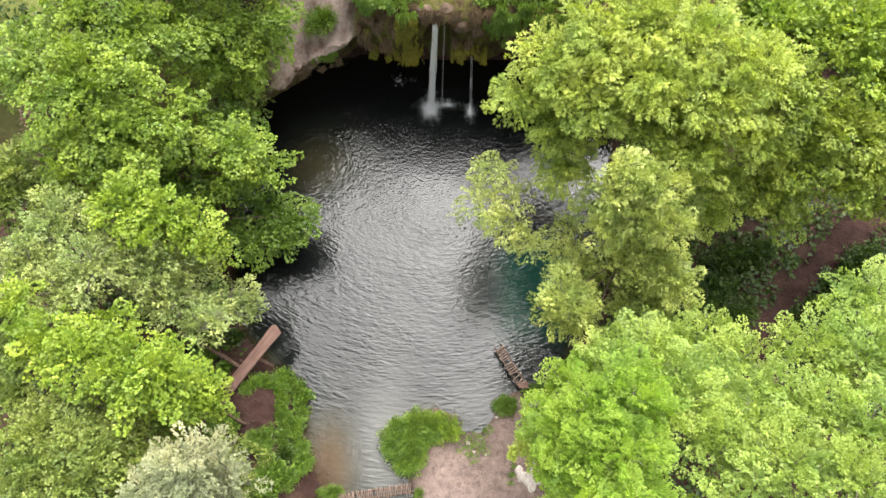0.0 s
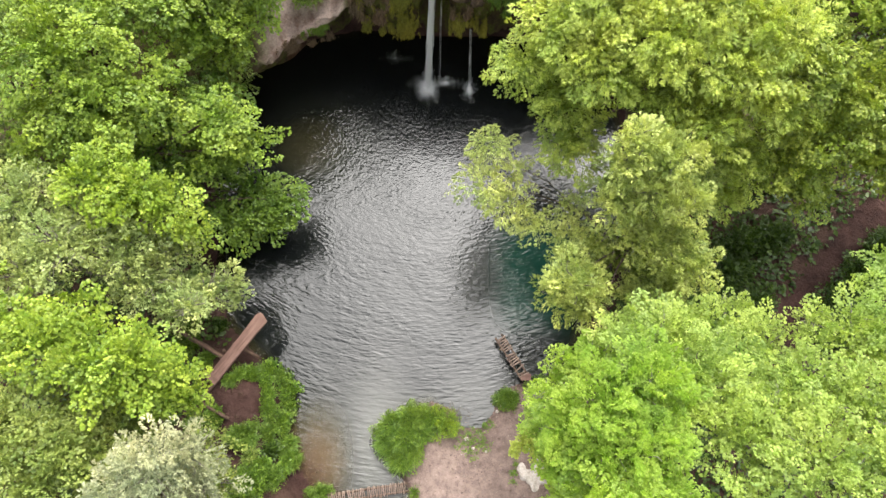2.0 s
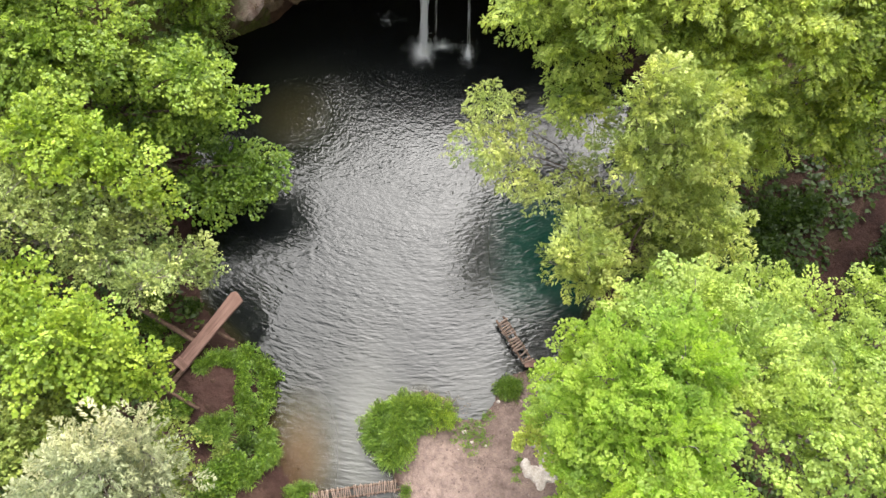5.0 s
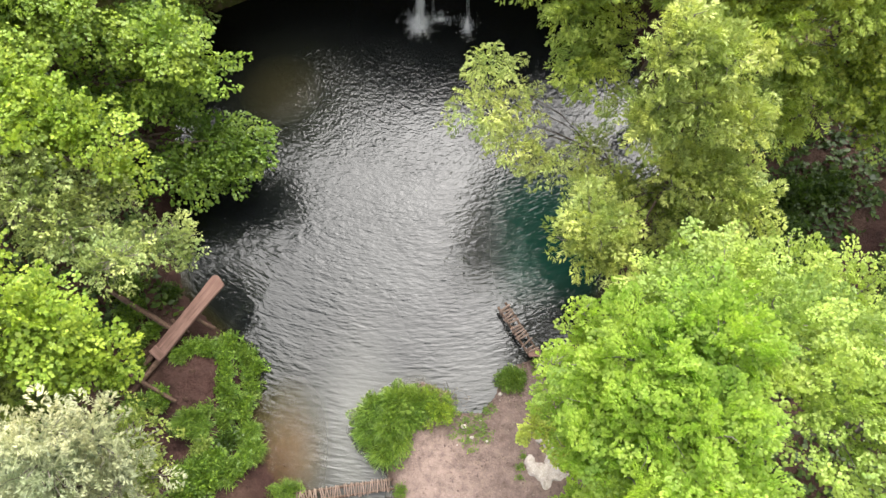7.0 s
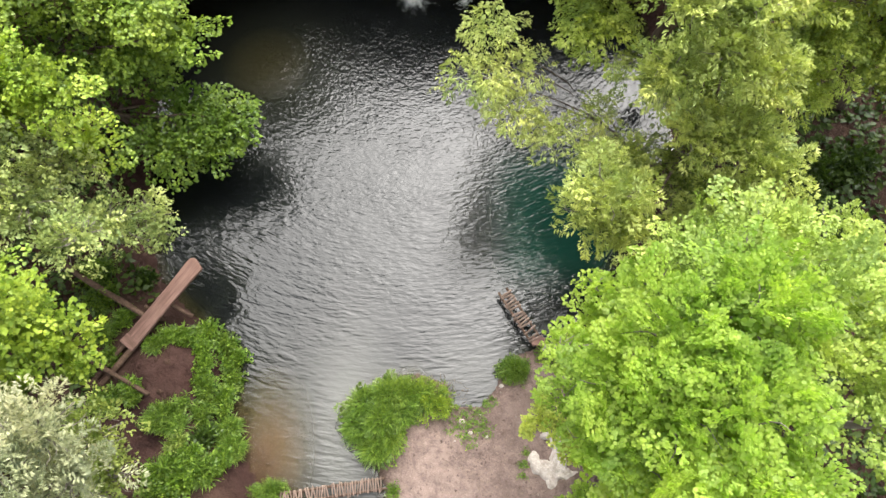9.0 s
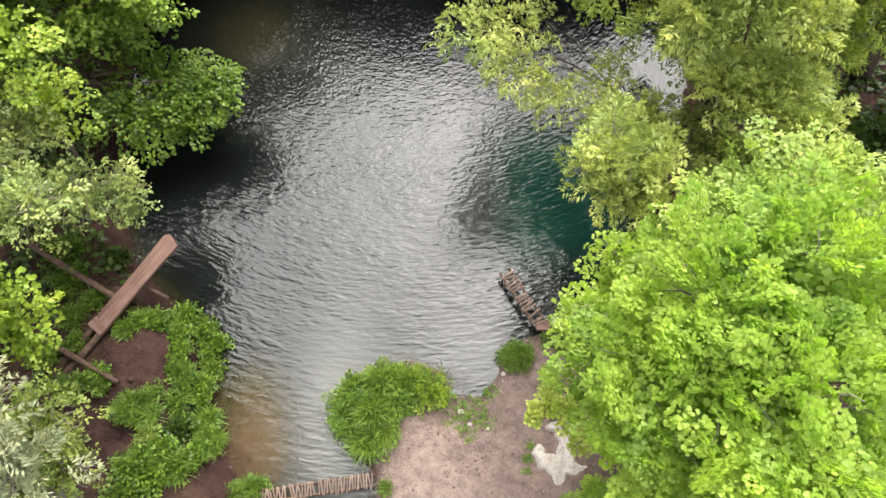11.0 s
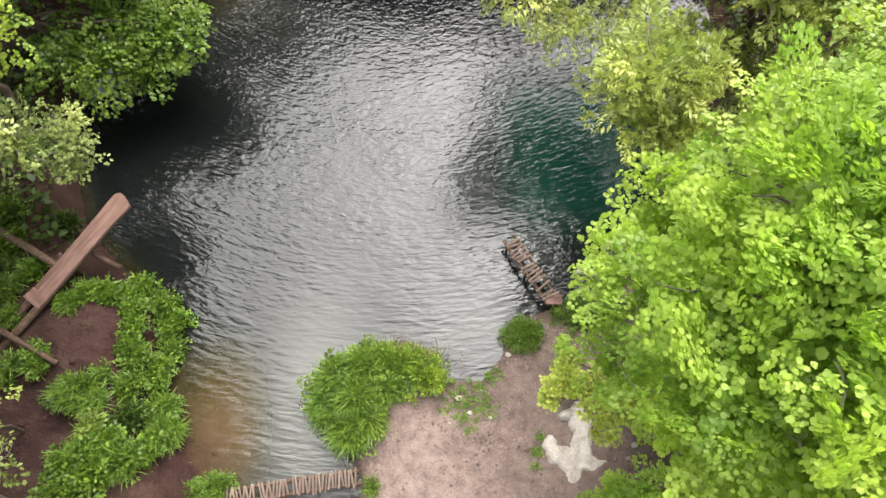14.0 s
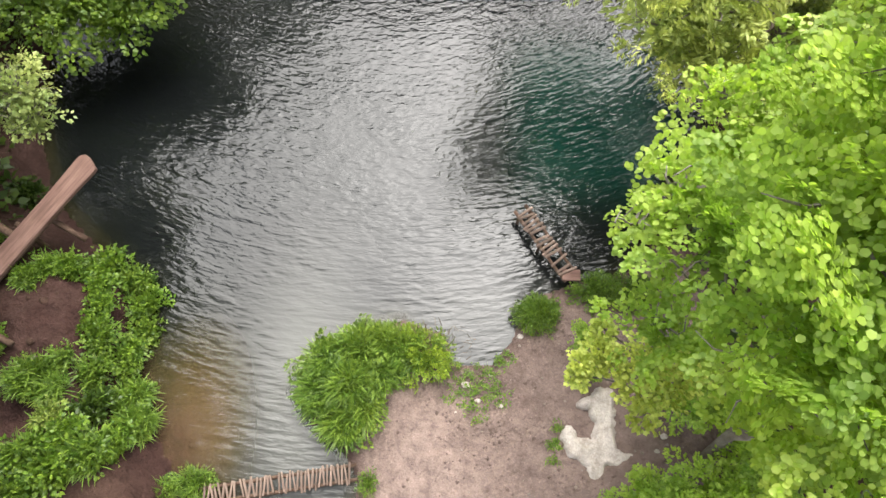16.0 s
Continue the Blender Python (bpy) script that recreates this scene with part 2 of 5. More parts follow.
def water_material():
    """Milky spring water: broken ripples ring out from the fall, the bed shows through in the shallows."""
    m, n, l, b = material("water")
    tc, sep, co = n.new("ShaderNodeTexCoord"), n.new("ShaderNodeSeparateXYZ"), n.new("ShaderNodeCombineXYZ")
    off, ring = n.new("ShaderNodeVectorMath"), n.new("ShaderNodeVectorMath")
    off.operation, ring.operation = "ADD", "LENGTH"
    off.inputs[1].default_value = (0.5, -17.5, 0)
    l.new(tc.outputs["Object"], off.inputs[0])
    l.new(off.outputs["Vector"], ring.inputs[0])
    l.new(off.outputs["Vector"], sep.inputs["Vector"])
    turn, arc, back = n.new("ShaderNodeMath"), n.new("ShaderNodeMath"), n.new("ShaderNodeMath")
    back.operation, turn.operation, arc.operation = "MULTIPLY", "ARCTAN2", "MULTIPLY"
    back.inputs[1].default_value, arc.inputs[1].default_value = -1.0, 9.0
    l.new(sep.outputs["Y"], back.inputs[0])
    l.new(sep.outputs["X"], turn.inputs[0])
    l.new(back.outputs[0], turn.inputs[1])
    l.new(turn.outputs[0], arc.inputs[0])
    l.new(ring.outputs["Value"], co.inputs["X"])
    l.new(arc.outputs[0], co.inputs["Y"])
    height = None
    for scale, detail, gain, turn in (((2.0, 0.8, 1), 1.0, 0.2, 0.2), ((6.8, 2.4, 1), 1.0, 0.45, -0.08), ((13.0, 6.0, 1), 2.0, 0.34, 0.12)):
        mp = n.new("ShaderNodeMapping")
        mp.inputs["Scale"].default_value, mp.inputs["Rotation"].default_value = scale, (0, 0, turn)
        l.new(co.outputs["Vector"], mp.inputs["Vector"])
        t = n.new("ShaderNodeTexNoise")
        t.inputs["Scale"].default_value, t.inputs["Detail"].default_value, t.inputs["Distortion"].default_value = 1.0, detail, 0.25
        l.new(mp.outputs["Vector"], t.inputs["Vector"])
        k = n.new("ShaderNodeMath")
        k.operation = "MULTIPLY_ADD"
        l.new(t.outputs["Fac"], k.inputs[0])
        k.inputs[1].default_value = gain
        if height:
            l.new(height, k.inputs[2])
        else:
            k.inputs[2].default_value = 0.0
        height = k.outputs[0]
    big = noise_tex(n, l, 0.45, 2.0)
    patch = ramp(n, [(0.35, (0.55, 0.55, 0.55)), (0.65, (1, 1, 1))])
    l.new(big.outputs["Fac"], patch.inputs["Fac"])
    hm = n.new("ShaderNodeMath")
    hm.operation = "MULTIPLY"
    l.new(height, hm.inputs[0])
    l.new(patch.outputs["Color"], hm.inputs[1])
    calm, hc = n.new("ShaderNodeAttribute"), n.new("ShaderNodeMath")
    calm.attribute_name, hc.operation = "ripple", "MULTIPLY"
    l.new(hm.outputs[0], hc.inputs[0])
    l.new(calm.outputs["Fac"], hc.inputs[1])
    bump(n, l, b, hc.outputs[0], 1.0, 0.056)
    deep, green = n.new("ShaderNodeAttribute"), n.new("ShaderNodeAttribute")
    deep.attribute_name, green.attribute_name = "depth", "green"
    body = ramp(n, [(0.0, (0.12, 0.072, 0.036)), (0.25, (0.075, 0.055, 0.024)), (0.5, (0.032, 0.028, 0.013)), (0.75, (0.010, 0.011, 0.008)), (1.0, (0.006, 0.007, 0.007))])
    l.new(deep.outputs["Fac"], body.inputs["Fac"])
    milk = n.new("ShaderNodeAttribute")
    milk.attribute_name = "milk"
    clouded = mix(n, l, milk.outputs["Fac"], body.outputs["Color"], (0.08, 0.08, 0.071))
    l.new(mix(n, l, green.outputs["Fac"], clouded, (0.006, 0.034, 0.023)), b.inputs["Base Color"])
    b.inputs["Roughness"].default_value = 0.06
    b.inputs["IOR"].default_value = 1.38
    clear = ramp(n, [(0.0, (0.25, 0.25, 0.25)), (0.4, (0.7, 0.7, 0.7)), (0.75, (1, 1, 1))])
    l.new(deep.outputs["Fac"], clear.inputs["Fac"])
    l.new(clear.outputs["Color"], b.inputs["Alpha"])
    return m


def white_water(name, alpha):
    m, n, l, b = material(name)
    b.inputs["Base Color"].default_value = (0.96, 0.95, 0.93, 1)
    b.inputs["Roughness"].default_value = 0.4
    b.inputs["Alpha"].default_value = alpha
    return m


SOIL, WATER, TUFA = ground_material(), water_material(), cliff_material()
FOAM, FALL = white_water("foam", 1.0), white_water("falling_water", 0.85)
PALE_ROCK = rock_material("pale_rock", [(0.28, (0.30, 0.25, 0.21)), (0.48, (0.49, 0.43, 0.375)), (0.75, (0.60, 0.545, 0.485))], 4.0)
PEBBLE = rock_material("pebble", [(0.3, (0.16, 0.12, 0.10)), (0.7, (0.40, 0.34, 0.29))], 5.0)


# ---- builders ----
RNG = np.random.default_rng(7)


def mesh_of(name, verts, faces, mat, smooth=False):
    me = bpy.data.meshes.new(name)
    me.from_pydata([tuple(v) for v in verts], [], faces)
    if smooth:
        me.polygons.foreach_set("use_smooth", np.ones(len(me.polygons), bool))
    if mat:
        me.materials.append(mat)
    me.update()
    return me


def part(name, me, parent, label=""):
    ob = new(name, me)
    ob.parent = parent
    if label:
        tagged(ob, label)
    return ob


def thing(name, at, label, category, group="", kind=""):
    ob = new(name)
    ob.matrix_world = pose(*at)
    ob.empty_display_size = 0.2
    return tagged(ob, label, category, group, kind)


# leaf outlines: along the leaf, across it, lift; and the two halves folded at the midrib
NARROW = (np.array([(0, 0, 0), (.45, .11, .03), (1, 0, -.06), (.45, -.11, .03)]), [(0, 1, 2), (0, 2, 3)])
DIAMOND = (np.array([(0, 0, 0), (.45, .32, .06), (1, 0, -.08), (.45, -.32, .06)]), [(0, 1, 2), (0, 2, 3)])
WIDE = (np.array([(0, 0, 0), (.5, .46, .08), (1, 0, -.1), (.5, -.46, .08)]), [(0, 1, 2), (0, 2, 3)])
LANCE = (np.array([(0, 0, 0), (.4, .17, .04), (1, 0, -.1), (.4, -.17, .04)]), [(0, 1, 2), (0, 2, 3)])
DISC = (np.array([(0, 0, 0), (.30, .44, .05), (.78, .34, .02), (1, 0, -.06), (.78, -.34, .02), (.30, -.44, .05)]), [(0, 1, 2, 3), (0, 3, 4, 5)])
BLADE = (np.array([(0, .04, 0), (0, -.04, 0), (.55, -.03, .05), (1, 0, -.06), (.55, .03, .05)]), [(0, 1, 2, 4), (4, 2, 3)])


def unit(v):
    return v / np.maximum(np.linalg.norm(v, axis=-1, keepdims=True), 1e-9)


def leaves_mesh(name, shape, at, axis, normal, size, mat, tone=None):
    """One mesh of many leaves, each an island of its own."""
    tmpl, faces = shape
    u = unit(axis)
    v = unit(np.cross(normal, u))
    w = np.cross(u, v)
    n, k = len(at), len(tmpl)
    co = at[:, None, :] + size[:, None, None] * (tmpl[None, :, 0:1] * u[:, None] + tmpl[None, :, 1:2] * v[:, None] + tmpl[None, :, 2:3] * w[:, None])
    loops = np.concatenate([np.array(f) for f in faces])
    counts = np.array([len(f) for f in faces])
    idx = (np.arange(n)[:, None] * k + loops[None]).ravel()
    tot = np.tile(counts, n)
    me = bpy.data.meshes.new(name)
    me.vertices.add(n * k)
    me.vertices.foreach_set("co", co.astype(np.float32).ravel())
    me.loops.add(len(idx))
    me.loops.foreach_set("vertex_index", idx.astype(np.int32))
    me.polygons.add(len(tot))
    me.polygons.foreach_set("loop_start", np.concatenate([[0], np.cumsum(tot)[:-1]]).astype(np.int32))
    me.materials.append(mat)
    me.update(calc_edges=True)
    tone = np.full(n, 0.5) if tone is None else tone
    me.attributes.new("tone", "FLOAT", "POINT").data.foreach_set("value", np.repeat(tone, k).astype(np.float32))
    return me


def sphere_dirs(n, up=0.0):
    d = unit(RNG.normal(size=(n, 3)))
    d[:, 2] += up
    return unit(d)


def crown_points(lobes, leaf, spray, shape, lai=1.75, ragged=0.26, flat=0.55, droop=0.2, lift=0.1, core=0.9, below=-0.3, limp=0.0, moody=0.2, loose=0.28):
    """Each lobe is a dome of overlapping fan-shaped sprays, every spray a flat fan of leaves with a tilt and tone of
    its own; dents and gaps stay between them, and larger leaves fill the core. Tones are darkened in dents and core to
    imitate shade.
    """
    P, A, N, S, T = [], [], [], [], []
    C = np.array([q[:3] for q in lobes], float)
    Rr = np.array([(q[3], q[3], q[3] * 0.82) if len(q) == 4 else q[3:6] for q in lobes], float)
    up = np.array([0, 0, 1.0])
    one = 2 * float(np.abs(shape[0][:, 1]).max()) * 0.55 * leaf * leaf
    for i, (c, r) in enumerate(zip(C, Rr)):
        area = 4 * math.pi * ((r[0] * r[1]) ** 1.6 / 3 + (r[0] * r[2]) ** 1.6 / 3 + (r[1] * r[2]) ** 1.6 / 3) ** (1 / 1.6)
        L0 = min(spray, 0.7 * float(r.mean()))
        fan = 0.36 * L0 * L0
        n = max(10, int(1.35 * area / fan))
        d = sphere_dirs(n, 0.2)
        d = d[d[:, 2] > below]
        off = c * 1.7
        wob = np.array([noise.noise(Vector(q * 1.7 + off)) + 0.7 * noise.noise(Vector(q * 4.1 + off)) for q in d])
        rho = 0.74 + ragged * 1.25 * wob + RNG.normal(0, ragged * 0.3, len(d)) - 0.25 * (RNG.random(len(d)) < 0.28)
        base = c + d * r * rho[:, None]
        keep = RNG.random(len(d)) < 0.95
        for j in range(len(C)):
            if j != i:
                keep &= np.linalg.norm((base - C[j]) / Rr[j], axis=1) > 0.6
        d, base = d[keep], base[keep]
        n = len(d)
        L = L0 * RNG.uniform(0.5, 1.15, n) * np.where(RNG.random(n) < 0.12, 1.6, 1.0)
        out = unit(d * np.array([1, 1, 1 - 0.6 * flat]) + up * lift + RNG.normal(0, 0.3, (n, 3)))
        fn = unit(up * flat + d * (1 - flat) + RNG.normal(0, 0.25, (n, 3)))
        side = unit(np.cross(fn, out))
        fn = np.cross(out, side)
        # Tone follows the dents: deeper sprays are coloured darker, as painted shade.
        mood = np.clip(RNG.normal(0.5, moody, n) + moody * wob[keep], 0, 1)
        per = np.maximum(4, (lai / 1.35 * 0.36 * L * L / one * 1.25).astype(int))
        k = np.repeat(np.arange(n), per)
        m = len(k)
        s = RNG.random(m) ** 0.75
        lat = RNG.choice([-1.0, 1.0], m) * RNG.random(m) ** 0.7 * 0.36 * np.sin(np.pi * np.clip(0.1 + 0.82 * s, 0, 1))
        p = base[k] + out[k] * (L[k] * s)[:, None] + side[k] * (L[k] * lat)[:, None] - up * (L[k] * s * s * droop + L[k] * np.abs(lat) * 0.3)[:, None] + fn[k] * (L[k] * RNG.normal(0, 0.05, m))[:, None]
        P.append(p)
        N.append(unit(fn[k] + out[k] * (0.35 * s)[:, None] + RNG.normal(0, loose, (m, 3))))
        A.append(unit(out[k] * 0.7 + side[k] * np.sign(lat)[:, None] * 0.75 - up * (0.15 + limp) + RNG.normal(0, 0.28, (m, 3))))
        S.append(leaf * RNG.uniform(0.65, 1.25, m))
        T.append(np.clip(mood[k] + RNG.normal(0, 0.1, m), 0, 1))
        nf = int(core * area / (one * 5))
        e = sphere_dirs(nf, 0.1)
        P.append(c + e * r * (RNG.uniform(0.1, 0.45, nf))[:, None])
        A.append(RNG.normal(size=(nf, 3)))
        N.append(unit(up + RNG.normal(0, 0.5, (nf, 3))))
        S.append(leaf * RNG.uniform(1.5, 2.2, nf))
        # Core leaves take only the dark half of the tones, shade by colour.
        T.append(RNG.uniform(0, 0.5, nf))
    return [np.concatenate(q) for q in (P, A, N, S, T)]


def tube(points, radii, sides=7, wobble=0.0):
    """Verts and faces of a tapered, slightly uneven tube along points."""
    pts = [Vector(p) for p in points]
    verts, faces = [], []
    for i, p in enumerate(pts):
        t = (pts[min(i + 1, len(pts) - 1)] - pts[max(i - 1, 0)]).normalized()
        a = t.orthogonal().normalized()
        b = t.cross(a)
        for s in range(sides):
            an = 2 * math.pi * s / sides
            r = radii[i] * (1 + wobble * noise.noise(p * 3 + Vector((s, 0, 0))))
            verts.append(p + (a * math.cos(an) + b * math.sin(an)) * r)
    for i in range(len(pts) - 1):
        for s in range(sides):
            s2 = (s + 1) % sides
            faces.append((i * sides + s, i * sides + s2, (i + 1) * sides + s2, (i + 1) * sides + s))
    faces.append(tuple(range(sides - 1, -1, -1)))
    faces.append(tuple(range((len(pts) - 1) * sides, len(pts) * sides)))
    return verts, faces


def limb_line(a, b, n, sag, seed):
    a, b = Vector(a), Vector(b)
    out = []
    for i in range(n + 1):
        f = i / n
        p = a.lerp(b, f)
        p += Vector((noise.noise(p * 0.6 + Vector((seed, 0, 0))), noise.noise(p * 0.6 + Vector((0, seed, 0))), 0)) * 0.35 * math.sin(math.pi * f)
        p.z += sag * math.sin(math.pi * f)
        out.append(p)
    return out


def tree(name, base, lobes, label, leaf_mat, shape, leaf, spray, lai=1.75, bark=None, girth=0.16, twigs=0, category="tree", group="", **form):
    """Trunk, a limb to each lobe of the crown, and the crown of leaves. Lobes in world metres: centre, radius."""
    bark = bark or BARK
    root = thing(name, base, label, category, group)
    o = Vector(base)
    local = [(q[0] - o.x, q[1] - o.y, q[2] - o.z, *q[3:]) for q in lobes]
    radii = [(q[3], q[3], q[3] * 0.82) if len(q) == 4 else q[3:6] for q in local]
    top = max(local, key=lambda q: q[2])
    fork = Vector((top[0], top[1], top[2])) * 0.45
    line = limb_line((0, 0, -0.25), fork, 5, 0, base[0])
    part("trunk", mesh_of("trunk", *tube(line, [girth * (1.25 - 0.1 * i) for i in range(6)], 9, 0.3), bark, True), root)
    for i, q in enumerate(local):
        ln = limb_line(fork * RNG.uniform(0.7, 1.0), (q[0], q[1], q[2] + radii[i][2] * 0.2), 5, 0.25, i + base[1])
        part("limb", mesh_of("limb", *tube(ln, [max(0.012, girth * (0.42 - 0.08 * j)) for j in range(6)], 6, 0.3), bark, True), root)
    if twigs:
        vs, fs = [], []
        for i in range(twigs):
            q, r = local[i % len(local)], np.array(radii[i % len(local)])
            d = sphere_dirs(1, 0.45)[0]
            a = Vector(q[:3]) + Vector(d * r * 0.35)
            b = Vector(q[:3]) + Vector(d * r * RNG.uniform(0.95, 1.16))
            v, f = tube(limb_line(a, b, 3, 0.05, i), [0.018, 0.013, 0.009, 0.004], 3)
            fs += [tuple(k + len(vs) for k in g) for g in f]
            vs += v
        tagged(part("brushwood", mesh_of("brushwood", vs, fs, BARK_PALE), root, "bare grey twigs"), kind="stuff")
    P, A, N, S, T = crown_points(local, leaf, spray, shape, lai, **form)
    tagged(part("crown", leaves_mesh("crown", shape, P, A, N, S, leaf_mat, T), root), kind="stuff")
    return root


def box(cx, cy, cz, sx, sy, sz, bevel=0.008, jitter=0.0):
    """A board with worn, rounded edges."""
    bm = bmesh.new()
    bmesh.ops.create_cube(bm, size=1)
    for v in bm.verts:
        v.co = Vector((cx + v.co.x * sx, cy + v.co.y * sy, cz + v.co.z * sz)) + Vector(RNG.normal(0, jitter, 3) if jitter else (0, 0, 0))
    bmesh.ops.bevel(bm, geom=bm.edges[:], offset=bevel, segments=1, affect="EDGES")
    return bm


def board(name, bm, mat, parent, label=""):
    me = bpy.data.meshes.new(name)
    bm.to_mesh(me)
    bm.free()
    me.materials.append(mat)
    return part(name, me, parent, label)


# ---- the ground, the pool and its bed ----
SHORE = np.array([(-3.9, 0.0), (-4.5, 0.9), (-5.15, 1.7), (-5.3, 2.7), (-5.5, 3.9), (-6.45, 4.85), (-7.6, 5.9), (-8.3, 7.6),
                  (-8.6, 9.6), (-8.9, 12.2), (-9.0, 14.6), (-8.4, 17.2), (-6.0, 19.2), (-2.0, 19.6), (2.5, 19.4), (6.0, 18.2),
                  (7.4, 15.4), (7.9, 12.4), (7.6, 9.8), (6.5, 7.8), (5.7, 6.5), (5.1, 5.2), (4.3, 4.3), (3.2, 4.05),
                  (2.2, 3.7), (1.9, 2.9), (1.5, 2.4), (0.8, 2.4), (0.6, 3.0), (-0.2, 3.3), (-1.2, 3.05), (-2.0, 2.5),
                  (-2.2, 1.9), (-1.9, 1.35), (-1.3, 0.9), (-1.0, 0.4), (-1.1, -2.5), (-1.5, -9.0), (-4.2, -9.0), (-3.9, -2.5)])
LIP_X = [-16, -9, -6.5, -5.8, -4.2, -3.4, -2.8, -1.5, 0.8, 2.5, 5, 8, 14]
LIP_Y = [12, 14.3, 15.6, 16.6, 17.2, 17.4, 17.3, 17.0, 16.9, 17.0, 17.0, 16.6, 16]
LIP_Z = [3, 2.7, 3.1, 3.0, 3.5, 4.6, 5.4, 5.6, 5.7, 5.6, 5.0, 4.0, 3]


def shore_distance(x, y):
    """Metres from the water's edge, positive on land."""
    x, y = np.asarray(x, float), np.asarray(y, float)
    best = np.full(x.shape, 1e9)
    inside = np.zeros(x.shape, bool)
    for (ax, ay), (bx, by) in zip(SHORE, np.roll(SHORE, -1, 0)):
        dx, dy = bx - ax, by - ay
        f = np.clip(((x - ax) * dx + (y - ay) * dy) / (dx * dx + dy * dy), 0, 1)
        best = np.minimum(best, np.hypot(x - ax - f * dx, y - ay - f * dy))
        inside ^= ((ay > y) != (by > y)) & (x < (bx - ax) * (y - ay) / (by - ay + 1e-12) + ax)
    return np.where(inside, -best, best)


def smooth(a, b, v):
    f = np.clip((v - a) / (b - a), 0, 1)
    return f * f * (3 - 2 * f)


def ground_height(x, y):
    x, y = np.asarray(x, float), np.asarray(y, float)
    d = shore_distance(x, y)
    left = smooth(-3.2, -5.0, x)
    beach = smooth(-2.8, -1.2, x) * smooth(5.0, 4.2, x + 0.25 * (y - 3)) * smooth(6, 4.5, y)
    right = np.clip(1 - left - beach, 0, 1)
    land = left * (0.95 * smooth(-0.1, 0.9, d) + 0.05 * d) + beach * (0.03 + 0.125 * np.minimum(d, 4)) + right * (0.12 + 0.8 * smooth(0, 3.0, d) + 0.06 * np.minimum(d, 12))
    bed = -0.05 - 0.07 * (1 - beach) - np.minimum(1.9, 0.42 * -d)
    h = np.where(d > 0, np.maximum(land, 0.03), bed)
    ly, lz = np.interp(x, LIP_X, LIP_Y), np.interp(x, LIP_X, LIP_Z)
    plateau = lz - 0.35 + (0.62 - 0.4 * smooth(-3.8, -2.9, x)) * np.clip(y - ly, 0, 5)
    up = smooth(2.3, 2.9, y - ly)
    h = h * (1 - up) + plateau * up
    far = np.maximum(np.hypot(x, y - 5) - 30, 0)
    return h + far * 0.02


MOUND = (-6.55, 3.05)
TRAIL = np.array([(11.6, 3.6), (11.8, 5.0), (12.2, 5.8), (12.9, 6.7), (13.7, 7.6), (14.5, 8.5), (15.7, 9.7), (17.1, 10.6), (24, 13)])


def trail_distance(x, y):
    best = np.full(np.shape(x), 1e9)
    for (ax, ay), (bx, by) in zip(TRAIL[:-1], TRAIL[1:]):
        dx, dy = bx - ax, by - ay
        f = np.clip(((x - ax) * dx + (y - ay) * dy) / (dx * dx + dy * dy), 0, 1)
        best = np.minimum(best, np.hypot(x - ax - f * dx, y - ay - f * dy))
    return best


def grid_mesh(name, xs, ys, zf, mat):
    X, Y = np.meshgrid(xs, ys)
    Z = zf(X, Y)
    nx, ny = len(xs), len(ys)
    i = (np.arange(ny - 1)[:, None] * nx + np.arange(nx - 1)[None]).ravel()
    f = np.stack([i, i + 1, i + 1 + nx, i + nx], 1)
    me = bpy.data.meshes.new(name)
    me.vertices.add(nx * ny)
    me.vertices.foreach_set("co", np.stack([X, Y, Z], -1).astype(np.float32).ravel())
    me.loops.add(f.size)
    me.loops.foreach_set("vertex_index", f.astype(np.int32).ravel())
    me.polygons.add(len(f))
    me.polygons.foreach_set("loop_start", (np.arange(len(f)) * 4).astype(np.int32))
    me.polygons.foreach_set("use_smooth", np.ones(len(f), bool))
    me.materials.append(mat)
    me.update(calc_edges=True)
    return me, X.ravel(), Y.ravel()


def add_layer(me, name, values):
    me.attributes.new(name, "FLOAT", "POINT").data.foreach_set("value", np.ascontiguousarray(values, np.float32))


def rough_ground(x, y):
    h = ground_height(x, y)
    k = np.array([noise.fractal(Vector((a * 0.9, b * 0.9, 0)), 0.9, 2.0, 4) for a, b in zip(x.ravel(), y.ravel())]).reshape(x.shape)
    kicked = np.array([noise.fractal(Vector((a * 2.4, b * 2.4, 11)), 0.8, 2.0, 3) for a, b in zip(x.ravel(), y.ravel())]).reshape(x.shape)
    lump = (0.16 + 0.12 * kicked) * np.exp(-(((x - MOUND[0]) / 0.9) ** 2 + ((y - MOUND[1]) / 0.8) ** 2))
    d = shore_distance(x, y)
    amp = np.where(d > 0.15, 0.05, np.where(d > -0.3, 0.008, 0.03))
    # the beach is trodden into prints and clods
    trod = smooth(-2.0, -1.0, x) * smooth(5.6, 4.8, x) * smooth(-1.8, -1.0, y) * smooth(4.6, 4.0, y) * smooth(0.0, 0.3, d)
    t = np.zeros(x.shape)
    hit = trod > 0.01
    t[hit] = [noise.noise(Vector((a * 4.2, b * 4.2, 7))) + 0.7 * abs(noise.noise(Vector((a * 8, b * 9, 2)))) + 0.35 * noise.noise(Vector((a * 16, b * 15, 4))) for a, b in zip(x[hit], y[hit])]
    wet = np.array([noise.noise(Vector((a * 0.7 + 3, b * 0.7, 1))) for a, b in zip(x.ravel(), y.ravel())]).reshape(x.shape)
    return h + amp * k + lump + trod * t * np.clip(0.035 + 0.08 * wet, 0.008, 0.09)


